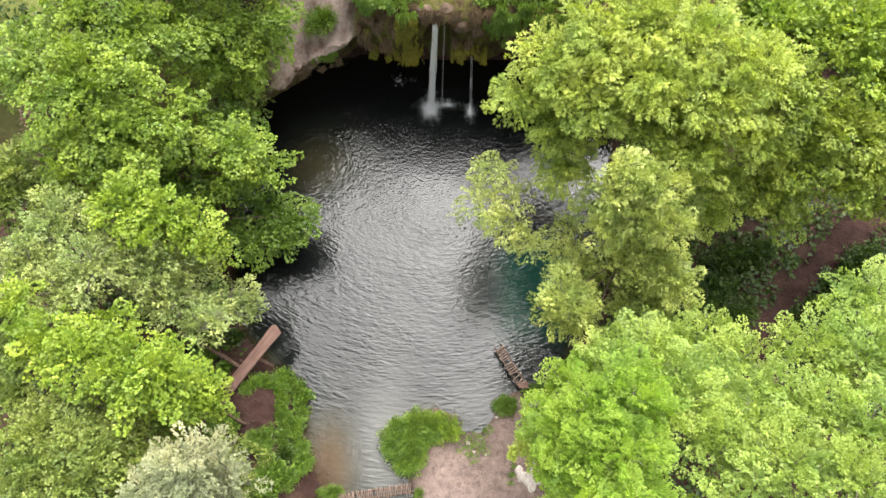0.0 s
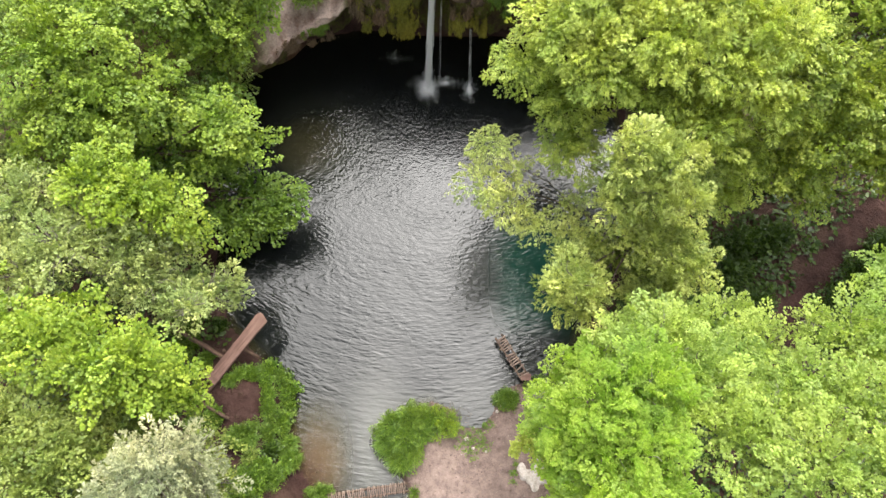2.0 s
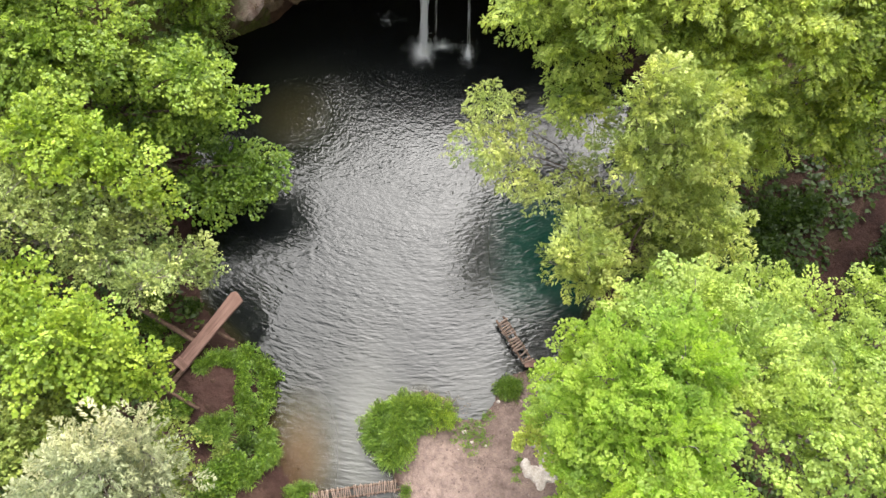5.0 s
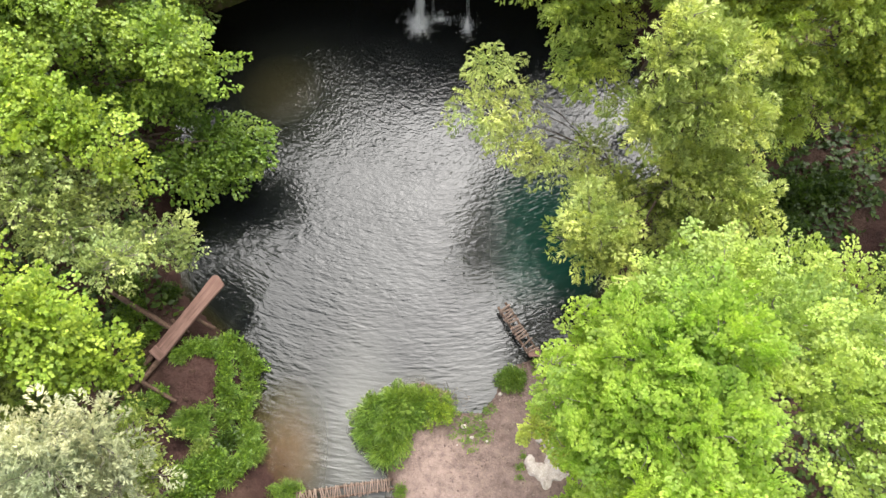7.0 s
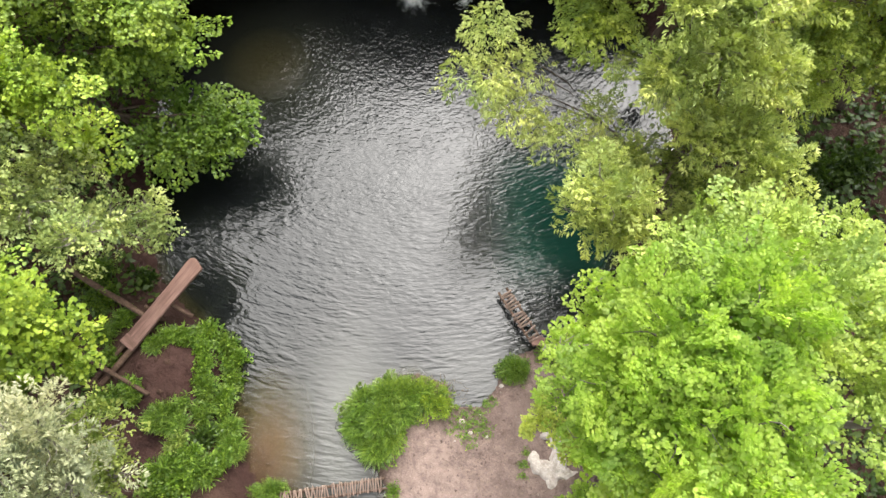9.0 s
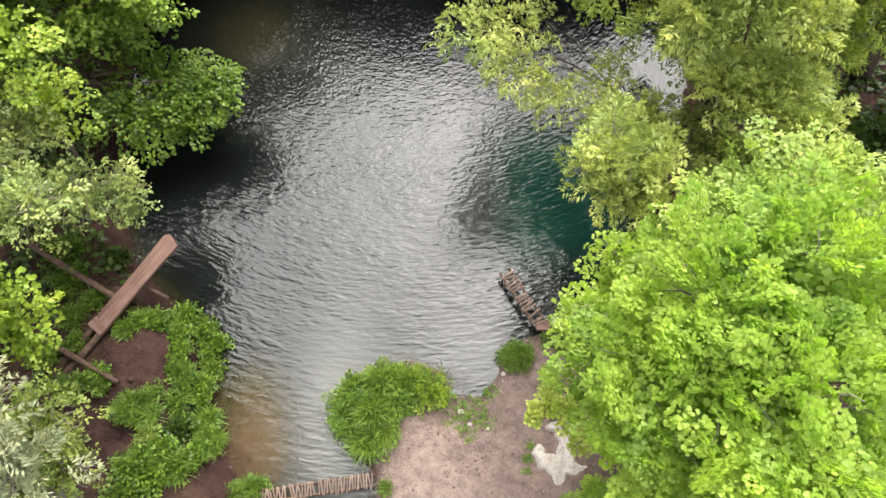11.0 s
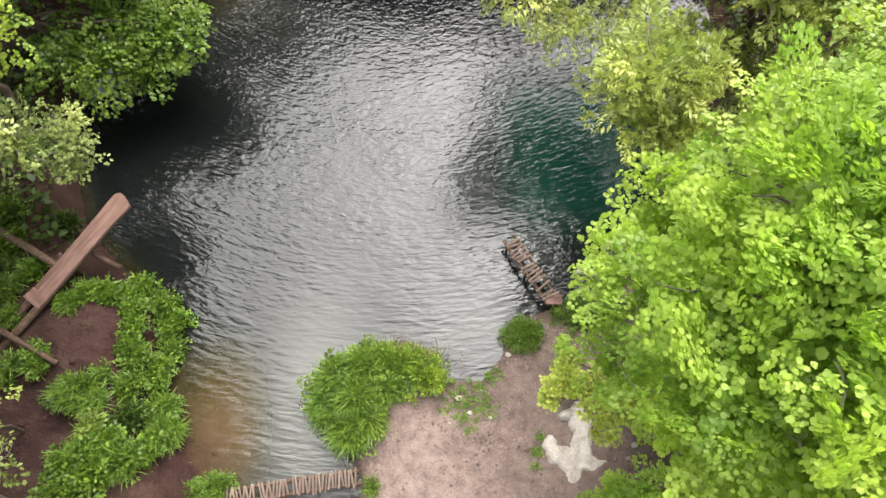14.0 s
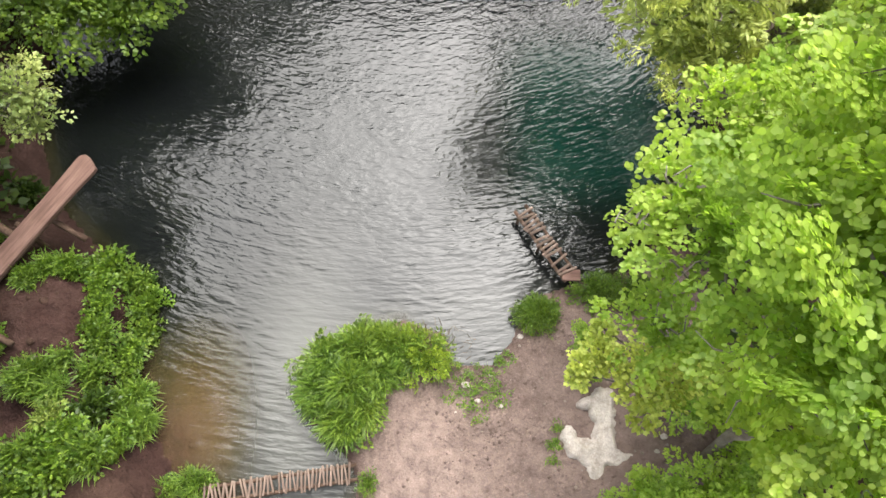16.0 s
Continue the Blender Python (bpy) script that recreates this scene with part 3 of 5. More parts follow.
outer = np.array([3, 7, 14, 30, 70, 160, 400])
xs = np.concatenate([-21 - outer[::-1], np.arange(-21, -8.2, 0.2), np.arange(-8.2, -4.8, 0.1), np.arange(-4.8, -1.8, 0.2), np.arange(-1.8, 5.4, 0.06), np.arange(5.4, 22.01, 0.2), 22 + outer])
ys = np.concatenate([-11 - outer[::-1], np.arange(-11, -1.4, 0.2), np.arange(-1.4, 4.6, 0.06), np.arange(4.6, 27.01, 0.2), 27 + outer])
me, gx, gy = grid_mesh("ground", xs, ys, rough_ground, SOIL)
gd = shore_distance(gx, gy)
beachy = smooth(-1.6, -0.6, gx) * smooth(6.6, 5.2, gx) * smooth(4.9, 4.2, gy)
wander = np.array([noise.noise(Vector((a * 0.8, b * 0.8, 3))) for a, b in zip(gx, gy)])
mottle = np.array([noise.fractal(Vector((a * 1.7, b * 1.7, 3)), 0.8, 2.1, 4) for a, b in zip(gx, gy)])
dry = np.exp(-(((gx - 0.3) / 1.5) ** 2 + ((gy - 0.4) / 1.6) ** 2))
add_layer(me, "clay", np.clip(beachy * (0.68 + 0.16 * mottle + 0.2 * wander + 0.3 * dry) * (0.55 + 0.45 * smooth(-0.1, 0.35, gd)), 0, 1))
td = trail_distance(gx, gy)
bare = smooth(0.75, 0.4, td)
mound = np.maximum(smooth(1.3, 0.8, np.hypot(gx - MOUND[0], gy - MOUND[1])), smooth(1.3, 0.9, np.hypot((gx + 7.3) / 0.8, (gy - 1.7) / 1.2)))
add_layer(me, "humus", np.clip(smooth(0.2, 1.0, gd) * (1 - beachy) * (1 - bare) * (1 - mound), 0, 1))
add_layer(me, "turf", np.clip(smooth(-13.5, -15.5, gx) * smooth(13, 16, gy) + smooth(26, 34, np.hypot(gx, gy - 6)), 0, 1))
add_layer(me, "silt", smooth(-0.1, -0.9, gd))
tagged(new("ground", me), "reddish trampled soil with pale clay beach", "ground", kind="structure")

me, wx, wy = grid_mesh("water", np.arange(-9.6, 8.41, 0.15), np.arange(-9.2, 20.01, 0.15), lambda x, y: x * 0.0, WATER)
wd = -shore_distance(wx, wy)
# the floor shelves slowly at the outflow and under the leaning tree, and drops at the green hole
near_beach = smooth(-0.4, 0.4, wx) * smooth(4.4, 3.4, wx) * smooth(4.9, 4.2, wy)
shelf = np.clip(0.5 + 0.3 * near_beach + 0.9 * np.maximum(wd, 0), 0, 1)
shelf *= 1 - 0.85 * np.exp(-(((wx + 4.1) / 1.35) ** 2 + ((wy - 1.1) / 2.2) ** 2))
shelf *= 1 - 0.42 * np.exp(-(((wx + 5.4) / 2.2) ** 2 + ((wy - 13.6) / 2.2) ** 2))
shelf *= 1 - 0.5 * np.exp(-(((wx - 5.6) / 0.9) ** 2 + ((wy - 5.8) / 1.2) ** 2))
shelf = np.clip(shelf, 0, 1)
add_layer(me, "depth", shelf)
add_layer(me, "ripple", 0.55 + 0.45 * smooth(1.2, 6.5, wy + 0.35 * (wx + 1)) + 0.7 * np.exp(-(((wx + 3.3) / 0.9) ** 2 + ((wy - 1.1) / 0.8) ** 2)) + 0.35 * np.exp(-(((wx + 4.2) / 0.8) ** 2 + ((wy - 4.2) / 1.5) ** 2)))
add_layer(me, "milk", np.exp(-(((wx + 2.1) / 0.95) ** 2 + ((wy - 1.6) / 2.6) ** 2)) + 0.4 * np.exp(-(((wx - 1.3) / 1.2) ** 2 + ((wy - 3.4) / 0.9) ** 2)))
add_layer(me, "green", np.clip(1.15 * np.exp(-(((wx - 3.9) / 1.7) ** 4 + ((wy - 8.0) / 2.0) ** 4)), 0, 1))
tagged(new("water", me), "grey-green rippled pool water reflecting bright cloud", "water", kind="structure")


# ---- the cliff with its overhang ----
def cliff():
    cols = np.concatenate([np.arange(-12, -4, 0.16), np.arange(-4, 4, 0.07), np.arange(4, 12.01, 0.16)])
    rows = []
    for x in cols:
        y0, z0 = float(np.interp(x, LIP_X, LIP_Y)), float(np.interp(x, LIP_X, LIP_Z))
        curtain = float(smooth(-3.8, -2.9, x) * smooth(11, 6, x))
        tongue = noise.noise(Vector((x * 1.3, 1.7, 0))) * 0.9 + noise.noise(Vector((x * 3.1, 4.7, 0))) * 0.45
        hang = float(np.interp(x, [-3.8, -3.0, -1.6, -0.95, -0.7, 0.2, 0.5, 1.1, 2.4, 6.0, 12], [3.4, 3.9, 2.9, 3.3, 5.0, 5.0, 3.8, 3.6, 4.3, 3.6, 2.4]))
        zb = (z0 - 0.55) * (1 - curtain) + min(hang + tongue * 0.55, z0 - 0.3) * curtain
        prof = [(2.5, -0.6), (2.4, 0.4), (2.2, zb * 0.5), (1.5, zb * 0.8), (0.75, zb * 0.95), (0.28, zb), (0.06, zb + 0.12)]
        for f in (0.1, 0.2, 0.3, 0.4, 0.5, 0.6, 0.7, 0.8, 0.9):
            prof.append((-0.12 * math.sin(math.pi * f) * (1 + curtain), zb + (z0 - zb) * f))
        prof += [(0.08, z0 - 0.05), (0.3, z0 + 0.05)]
        for q in (0.7, 1.2, 1.8, 2.5, 3.3, 4.3, 5.5):
            prof.append((q, z0 + (0.62 - 0.4 * curtain) * min(5.0, q) - (0.6 if q > 5 else 0)))
        rows.append([(x, y0 + a, b) for a, b in prof])
    k = len(rows[0])
    verts, clay = [], []
    for r in rows:
        for j, p in enumerate(r):
            v = Vector(p)
            s = 0.30 if j < 17 else 0.2
            dv = noise.noise_vector(v * 1.1) * s + noise.noise_vector(v * 3.1) * s * 0.45 + noise.noise_vector(v * 6.5) * s * 0.35
            verts.append(v + Vector((dv.x * 0.4, dv.y, dv.z)))
            clay.append(float(smooth(-3.3, -3.9, p[0]) * smooth(-7.2, -6.0, p[0]) * (1 if j >= 11 else 0.0)))
    faces = [(i * k + j, i * k + j + 1, (i + 1) * k + j + 1, (i + 1) * k + j) for i in range(len(rows) - 1) for j in range(k - 1)]
    me = mesh_of("cliff", verts, faces, TUFA, True)
    add_layer(me, "clay", clay)
    return tagged(new("cliff", me), "overhanging brown tufa cliff with moss and pale clay slope", "cliff", kind="structure")


cliff()


def hanging(name, x0, x1, z0, z1, out, n, mat, label, length=0.4):
    """Fine strands that hang in ragged clumps down the face between two heights."""
    n *= 9
    x = RNG.uniform(x0, x1, n)
    z = RNG.uniform(z0, z1, n)
    y = np.interp(x, LIP_X, LIP_Y) - out * RNG.uniform(0.0, 1.0, n) - 0.12
    c = ((x0 + x1) / 2, float(np.interp((x0 + x1) / 2, LIP_X, LIP_Y)), z0)
    clump = np.array([noise.noise(Vector((a * 2.6, q * 1.3, x0))) + 0.6 * noise.noise(Vector((a * 7, q * 4, x0))) for a, q in zip(x, z)])
    keep = ((x - (x0 + x1) / 2) / ((x1 - x0) / 2)) ** 2 * 0.8 + RNG.random(n) * 0.4 < 1
    keep &= clump > -0.05 + 0.25 * RNG.random(n)
    p = (np.stack([x, y - 0.15 * np.clip(clump, 0, 1), z], 1) - np.array(c))[keep]
    ax = unit(np.array([0, -0.45, -1.0]) + RNG.normal(0, 0.4, (len(p), 3)))
    nr = unit(np.array([0, -1.0, 0.6]) + RNG.normal(0, 0.5, (len(p), 3)))
    root = new(name, leaves_mesh(name, NARROW, p, ax, nr, length * 0.33 * RNG.uniform(0.4, 1.2, len(p)), mat))
    root.matrix_world = pose(*c)
    return tagged(root, label, "moss", "moss on the cliff", "stuff")


hanging("hanging_moss", -3.4, -0.7, 5.2, 6.3, 0.15, 1500, LEAF_GRASS, "green grass and moss on the cliff's brow", 0.45)
hanging("hanging_moss", 1.5, 4.0, 5.0, 6.3, 0.15, 1500, LEAF_GRASS, "green grass on the cliff's brow", 0.5)
hanging("hanging_moss", 3.4, 7.0, 3.8, 5.8, 0.2, 2000, LEAF_GRASS, "green grass trailing over the cliff edge", 0.5)
hanging("hanging_moss", -1.85, -1.0, 3.1, 5.6, 0.3, 1600, LEAF_MOSS, "yellow-green moss curtain hanging down the wet cliff")
hanging("hanging_moss", -3.4, -1.8, 3.6, 5.4, 0.25, 1300, LEAF_DRY, "brown dripping moss and roots on the cliff", 0.5)
hanging("hanging_moss", 0.3, 1.7, 3.55, 4.3, 0.55, 1600, LEAF_MOSS, "yellow moss tuft under the dripping ledge", 0.35)
hanging("hanging_moss", 0.35, 1.6, 4.2, 5.5, 0.4, 1100, LEAF_DRY, "brown matted roots above the moss tuft", 0.35)
hanging("hanging_moss", -0.9, 0.6, 5.3, 5.95, 0.2, 1400, LEAF_DRY, "brown matted twigs and roots above the falls", 0.3)
hanging("hanging_moss", 0.3, 1.8, 5.2, 6.0, 0.25, 1200, LEAF_DRY, "brown matted twigs on the cliff's brow", 0.3)
hanging("hanging_moss", 1.7, 3.2, 4.3, 5.8, 0.25, 1500, LEAF_GRASS, "long green grass trailing over the cliff edge", 0.6)
hanging("hanging_moss", 2.4, 4.2, 3.8, 5.0, 0.25, 1200, LEAF_DRY, "dry brown grass trailing over the cliff edge", 0.6)


hanging("hanging_moss", -6.4, -3.9, 2.55, 3.25, 0.12, 700, LEAF_DRY, "dry brown roots hanging from the clay lip", 0.4)
hanging("hanging_moss", -5.6, -4.3, 2.9, 3.4, 0.1, 260, LEAF_BANK, "green weeds growing on the clay lip", 0.35)
hanging("hanging_moss", -3.1, -0.8, 2.9, 4.6, 0.2, 900, LEAF_MOSS, "dark wet moss hanging under the brow", 0.4)


def fall(name, x, y0, z0, dx, reach, width, strands, label):
    """Falling water: strands that thin out and spread on the way down."""
    vs, fs = [], []
    for i in range(strands):
        a, b = RNG.normal(0, width * 0.5, 2)
        spread = RNG.uniform(0.8, 1.7)
        low = RNG.uniform(0.0, 0.05) if i % 3 else RNG.uniform(0.4, 3.0)
        pts, rad = [], []
        for k in range(13):
            f = k / 12
            z = z0 + (low - z0) * f
            g = ((z0 - z) / z0)
            w = noise.noise(Vector((i * 3.7, z * 1.3, 0))) * width * 0.35
            pts.append((dx * g + a * (1 + (spread - 1) * g) + w, reach * math.sqrt(g) * -1 + b * (1 + g), z))
            rad.append(width * RNG.uniform(0.03, 0.14) * (0.7 + 0.6 * g))
        v, g2 = tube(pts, rad, 5)
        fs += [tuple(q + len(vs) for q in h) for h in g2]
        vs += v
    me = mesh_of(name, vs, fs, FALL, True)
    ob = new(name, me)
    ob.matrix_world = pose(x, y0, 0)
    return tagged(ob, label, "waterfall", "waterfalls", "stuff")


fall("waterfall", -0.3, 16.68, 5.4, -0.25, 0.12, 0.09, 90, "white main waterfall dropping from the tufa ledge")
fall("waterfall", 0.03, 16.62, 5.3, -0.1, 0.1, 0.022, 4, "thin white trickle beside the main waterfall")
fall("waterfall", 1.12, 16.45, 3.7, 0.1, 0.05, 0.035, 6, "thin white trickle dripping from the moss tuft")


def splash(name, x, y, rx, ry, n, label):
    """Foam: flecks, dense in the middle, scattered outside."""
    n *= 2
    a, far = RNG.uniform(0, 2 * math.pi, n), np.abs(RNG.normal(0, 1, n)) ** 1.5
    far *= 1 + 0.15 * np.sin(a * 5 + x) + 0.2 * np.sin(a * 11)
    p = np.stack([rx * far * np.cos(a), ry * far * np.sin(a), np.abs(RNG.normal(0, 0.06, n)) + 0.012], 1)
    p[: n // 6, 2] += RNG.random(n // 6) * 0.4
    me = leaves_mesh(name, DIAMOND, p, unit(RNG.normal(size=(n, 3)) * np.array([1, 1, 0.3])), unit(RNG.normal(0, 0.35, (n, 3)) + np.array([0, 0, 1.0])), RNG.uniform(0.01, 0.038, n), FOAM)
    ob = new(name, me)
    ob.matrix_world = pose(x, y, 0)
    return tagged(ob, label, "foam", "foam at the falls", "stuff")


splash("splash_foam", -0.56, 16.5, 0.13, 0.16, 7500, "white foam where the main fall strikes the pool")
splash("splash_foam", 0.2, 16.7, 0.25, 0.08, 700, "scattered white foam between the falls")
splash("splash_foam", 1.2, 16.35, 0.08, 0.16, 1100, "white foam under the thin fall")
splash("splash_foam", -2.0, 18.0, 0.3, 0.12, 60, "faint foam under the dripping cliff")

# ---- trees ----
MAPLE = dict(leaf_mat=LEAF_MAPLE, shape=WIDE, flat=0.78, droop=0.35, lift=-0.1, ragged=0.3)
tree("maple_tree", (-9.6, 10.4, 1.2), [(-11.38, 12.26, 7.2, 1.9), (-10.61, 11.24, 6.7, 1.46), (-13.62, 13.23, 7.0, 1.16), (-9.45, 11.64, 6.1, 1.2), (-8.85, 11.97, 5.1, 1.0), (-7.2, 11.4, 5.2, 0.85), (-11.68, 10.28, 5.9, 1.35), (-10.66, 10.29, 5.4, 1.14), (-7.48, 11.55, 3.9, 1.0, 1.0, 0.6), (-6.32, 11.16, 4.25, 0.85, 0.7, 0.32), (-8.36, 10.77, 3.7, 1.0, 1.0, 0.7)],
     "green field maple standing over the pool's edge", leaf=0.098, spray=0.7, girth=0.2, **MAPLE)
# Low maple boughs; their darker leaf colour imitates the shade of the crown.
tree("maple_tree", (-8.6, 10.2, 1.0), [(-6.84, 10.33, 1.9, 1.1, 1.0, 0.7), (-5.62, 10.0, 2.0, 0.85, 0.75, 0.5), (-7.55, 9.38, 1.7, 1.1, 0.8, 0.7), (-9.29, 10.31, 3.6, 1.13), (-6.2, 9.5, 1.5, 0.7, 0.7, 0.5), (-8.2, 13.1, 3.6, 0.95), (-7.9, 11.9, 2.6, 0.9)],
     "low maple boughs leaning over the water, crown shade in leaf colour", leaf=0.1, spray=0.7, girth=0.13, **dict(MAPLE, leaf_mat=LEAF_MAPLE_SHADED))
tree("maple_tree", (-9.4, 16.6, 3.2), [(-8.24, 15.61, 6.0, 1.35), (-6.95, 15.78, 5.1, 1.0), (-7.71, 15.11, 4.4, 0.75), (-9.3, 15.16, 6.9, 1.2), (-10.22, 14.38, 7.4, 1.15), (-6.18, 16.32, 6.2, 0.85), (-8.46, 15.07, 5.1, 0.9), (-11.91, 14.71, 7.9, 1.2),
      (-7.4, 17.6, 8.2, 1.6), (-9.6, 17.0, 8.4, 1.6), (-7.0, 18.8, 8.4, 1.5)],
     "green maple standing on the slope above the pool", leaf=0.098, spray=0.7, girth=0.16, **MAPLE)
tree("maple_tree", (-6.2, 20.6, 6.0), [(-5.8, 20.2, 9.4, 1.5), (-7.4, 20.6, 10.0, 1.7), (-4.8, 20.8, 8.2, 1.0), (-6.4, 20.4, 11.0, 1.3)],
     "green maple on the plateau behind the cliff", leaf=0.16, spray=0.8, girth=0.16, **MAPLE)
tree("hazel_bush", (-8.5, 14.6, 1.4), [(-8.24, 14.75, 3.2, 0.6), (-7.95, 14.37, 2.7, 0.55), (-8.2, 13.6, 3.0, 0.6), (-7.5, 15.1, 3.2, 0.5)],
     "thin dark-leaved bush below the clay slope", LEAF_SALLOW, DIAMOND, 0.1, 0.4, 1.4, girth=0.05, ragged=0.4)
tree("thorn_bush", (-14.2, 13.0, 1.8), [(-14.4, 13.4, 4.0, 1.4), (-14.0, 11.6, 3.6, 1.1), (-13.4, 10.9, 3.2, 0.8)],
     "sparse brownish thorn bush at the meadow's edge", LEAF_DRY, DIAMOND, 0.1, 0.3, 0.9, girth=0.09, twigs=120)
tree("oleaster_tree", (-13.8, 9.4, 1.6), [(-14.2, 10.2, 5.5, 1.1), (-14.4, 9.1, 5.3, 0.9), (-13.8, 9.7, 4.9, 0.8), (-15.2, 9.8, 5.0, 1.0)],
     "small grey-green tree at the clearing's edge", LEAF_SALLOW, DIAMOND, 0.1, 0.4, girth=0.1)
tree("oleaster_tree", (-9.9, 6.6, 1.2), [(-11.93, 7.96, 6.2, 1.0), (-12.66, 6.67, 5.9, 1.05), (-10.39, 6.5, 6.4, 1.0), (-9.24, 6.61, 5.6, 0.95), (-8.63, 6.02, 4.9, 0.86), (-7.91, 5.6, 4.2, 0.8), (-7.54, 6.29, 3.1, 0.8), (-7.03, 6.75, 2.6, 0.55), (-8.37, 7.15, 4.4, 0.8), (-11.25, 5.77, 5.9, 0.9), (-10.15, 7.54, 6.1, 0.8), (-6.85, 6.4, 2.3, 0.4), (-7.2, 5.2, 5.0, 0.5)],
     "pale grey-green oleaster with bare twigs beside the pool", LEAF_OLEASTER, DIAMOND, 0.085, 0.38, 1.4, BARK_PALE, 0.12, 420, ragged=0.4, flat=0.35, lift=0.3)
tree("hazel_bush", (-9.0, 8.2, 1.1), [(-9.59, 8.29, 6.9, 0.95), (-8.51, 8.06, 6.6, 0.8), (-7.92, 8.08, 6.0, 0.68), (-9.13, 7.71, 5.8, 0.7), (-7.85, 7.9, 4.4, 0.65)],
     "fresh green hazel between the maple and the oleaster", LEAF_HAZEL, WIDE, 0.09, 0.45, girth=0.08)
tree("hazel_tree", (-9.3, 3.4, 1.2), [(-9.65, 3.72, 7.2, 0.95), (-8.51, 3.2, 7.0, 0.88), (-7.52, 3.2, 6.9, 0.84), (-7.11, 2.85, 5.9, 0.7), (-6.95, 2.8, 5.0, 0.55), (-10.7, 4.05, 7.1, 0.85), (-12.26, 5.11, 6.9, 0.7), (-9.5, 4.41, 6.4, 0.75), (-8.3, 3.2, 5.4, 0.8)],
     "bright green hazel tree behind the wooden board", LEAF_HAZEL, WIDE, 0.09, 0.5, girth=0.13, flat=0.62)
tree("hazel_tree", (-10.0, 0.6, 1.2), [(-10.66, 1.72, 6.4, 0.95), (-9.43, 1.23, 6.4, 0.85), (-10.74, 0.65, 6.5, 0.95), (-9.5, 0.42, 6.5, 0.8), (-8.91, 1.6, 5.5, 0.75), (-9.49, 2.47, 5.3, 0.72), (-8.39, 1.86, 4.5, 0.62), (-12.03, 2.72, 6.1, 0.8), (-12.38, 3.88, 5.9, 0.78), (-8.82, 0.67, 5.7, 0.8), (-10.2, -0.5, 6.0, 0.9)],
     "green shrubby tree on the bank above the outflow", LEAF_SALLOW, DIAMOND, 0.09, 0.42, 1.6, girth=0.12, ragged=0.46)
tree("silver_willow", (-7.1, -0.2, 1.0), [(-6.51, 0.69, 7.2, 0.85), (-5.92, 1.04, 6.8, 0.65), (-7.32, 0.2, 6.9, 0.68), (-5.85, 0.42, 5.8, 0.65), (-6.8, -0.4, 6.2, 0.8), (-7.4, -0.9, 6.4, 0.8)],
     "silvery white-leaved willow beside the outflow", LEAF_SILVER, LANCE, 0.085, 0.34, 1.6, BARK_PALE, 0.1, 110, lift=0.5, flat=0.3, ragged=0.32)
tree("sallow_bush", (-7.4, 1.2, 1.0), [(-6.1, 1.08, 5.0, 0.65), (-6.1, 0.5, 4.2, 0.6), (-6.9, 0.9, 3.6, 0.6)],
     "twiggy green sallow mingled with the silver willow", LEAF_SALLOW, DIAMOND, 0.075, 0.34, 1.2, BARK, 0.035, 120, ragged=0.4, flat=0.35, category="bush")
tree("willow_tree", (7.0, 12.4, 1.3), [(2.6, 12.2, 6.9, 0.95), (3.73, 11.48, 6.5, 1.1), (3.53, 12.7, 8.1, 1.15), (4.67, 12.5, 9.2, 1.3), (4.56, 11.4, 8.2, 1.2), (4.09, 10.43, 5.5, 1.0), (5.88, 12.7, 9.7, 1.25), (6.03, 11.25, 9.2, 1.25), (6.24, 10.66, 7.6, 1.1), (7.28, 12.0, 9.7, 1.25), (7.8, 10.8, 8.9, 1.2), (7.61, 10.12, 7.4, 1.08), (8.67, 11.55, 9.3, 1.25), (9.22, 10.54, 7.7, 1.15), (8.99, 9.79, 5.7, 1.05), (8.78, 9.15, 4.7, 0.8)],
     "large yellow-green willow with dense crown over the pool", LEAF_LIME, LANCE, 0.105, 0.42, 1.9, girth=0.22, ragged=0.3, flat=0.5, lift=0.2, droop=0.3, limp=0.15)
tree("willow_tree", (5.6, 17.6, 4.6), [(3.7, 15.9, 8.9, 1.1), (5.0, 15.4, 9.6, 1.3), (6.6, 15.3, 9.8, 1.4), (8.2, 15.0, 9.4, 1.4), (5.8, 16.6, 10.4, 1.4)],
     "yellow-green willow on the cliff beside the falls", LEAF_LIME, LANCE, 0.15, 0.55, 1.9, girth=0.2, ragged=0.3, flat=0.5, droop=0.3)
# Lobes beyond x = 15 are unseen, added to shade the trail.
tree("lime_tree", (12.2, 11.2, 1.6), [(10.1, 11.22, 8.5, 1.1), (11.11, 10.05, 7.2, 1.2), (10.49, 9.69, 5.9, 1.05), (11.4, 9.3, 4.8, 0.85), (11.28, 10.77, 8.2, 1.1), (12.45, 10.57, 7.7, 1.15), (12.75, 9.65, 6.2, 1.0), (13.46, 9.75, 6.7, 0.95), (14.6, 9.6, 4.9, 0.75), (15.6, 9.0, 6.6, 1.3), (16.8, 10.6, 7.4, 1.6), (16.0, 7.4, 6.8, 1.3), (14.2, 11.0, 7.2, 1.1)],
     "large green lime tree with round leaves beside the trail", LEAF_ROUND, WIDE, 0.085, 0.45, 1.8, girth=0.26, ragged=0.28)
tree("maple_tree", (12.4, 13.4, 1.8), [(12.03, 12.92, 9.3, 1.45), (11.23, 13.35, 8.9, 1.1), (13.11, 11.91, 8.5, 1.1), (9.81, 13.29, 9.2, 1.0), (13.84, 13.16, 8.9, 1.4), (10.0, 14.4, 8.4, 1.3)],
     "yellow-green maple behind the lime tree", LEAF_HAZEL, WIDE, 0.125, 0.6, girth=0.22, ragged=0.28, flat=0.7)
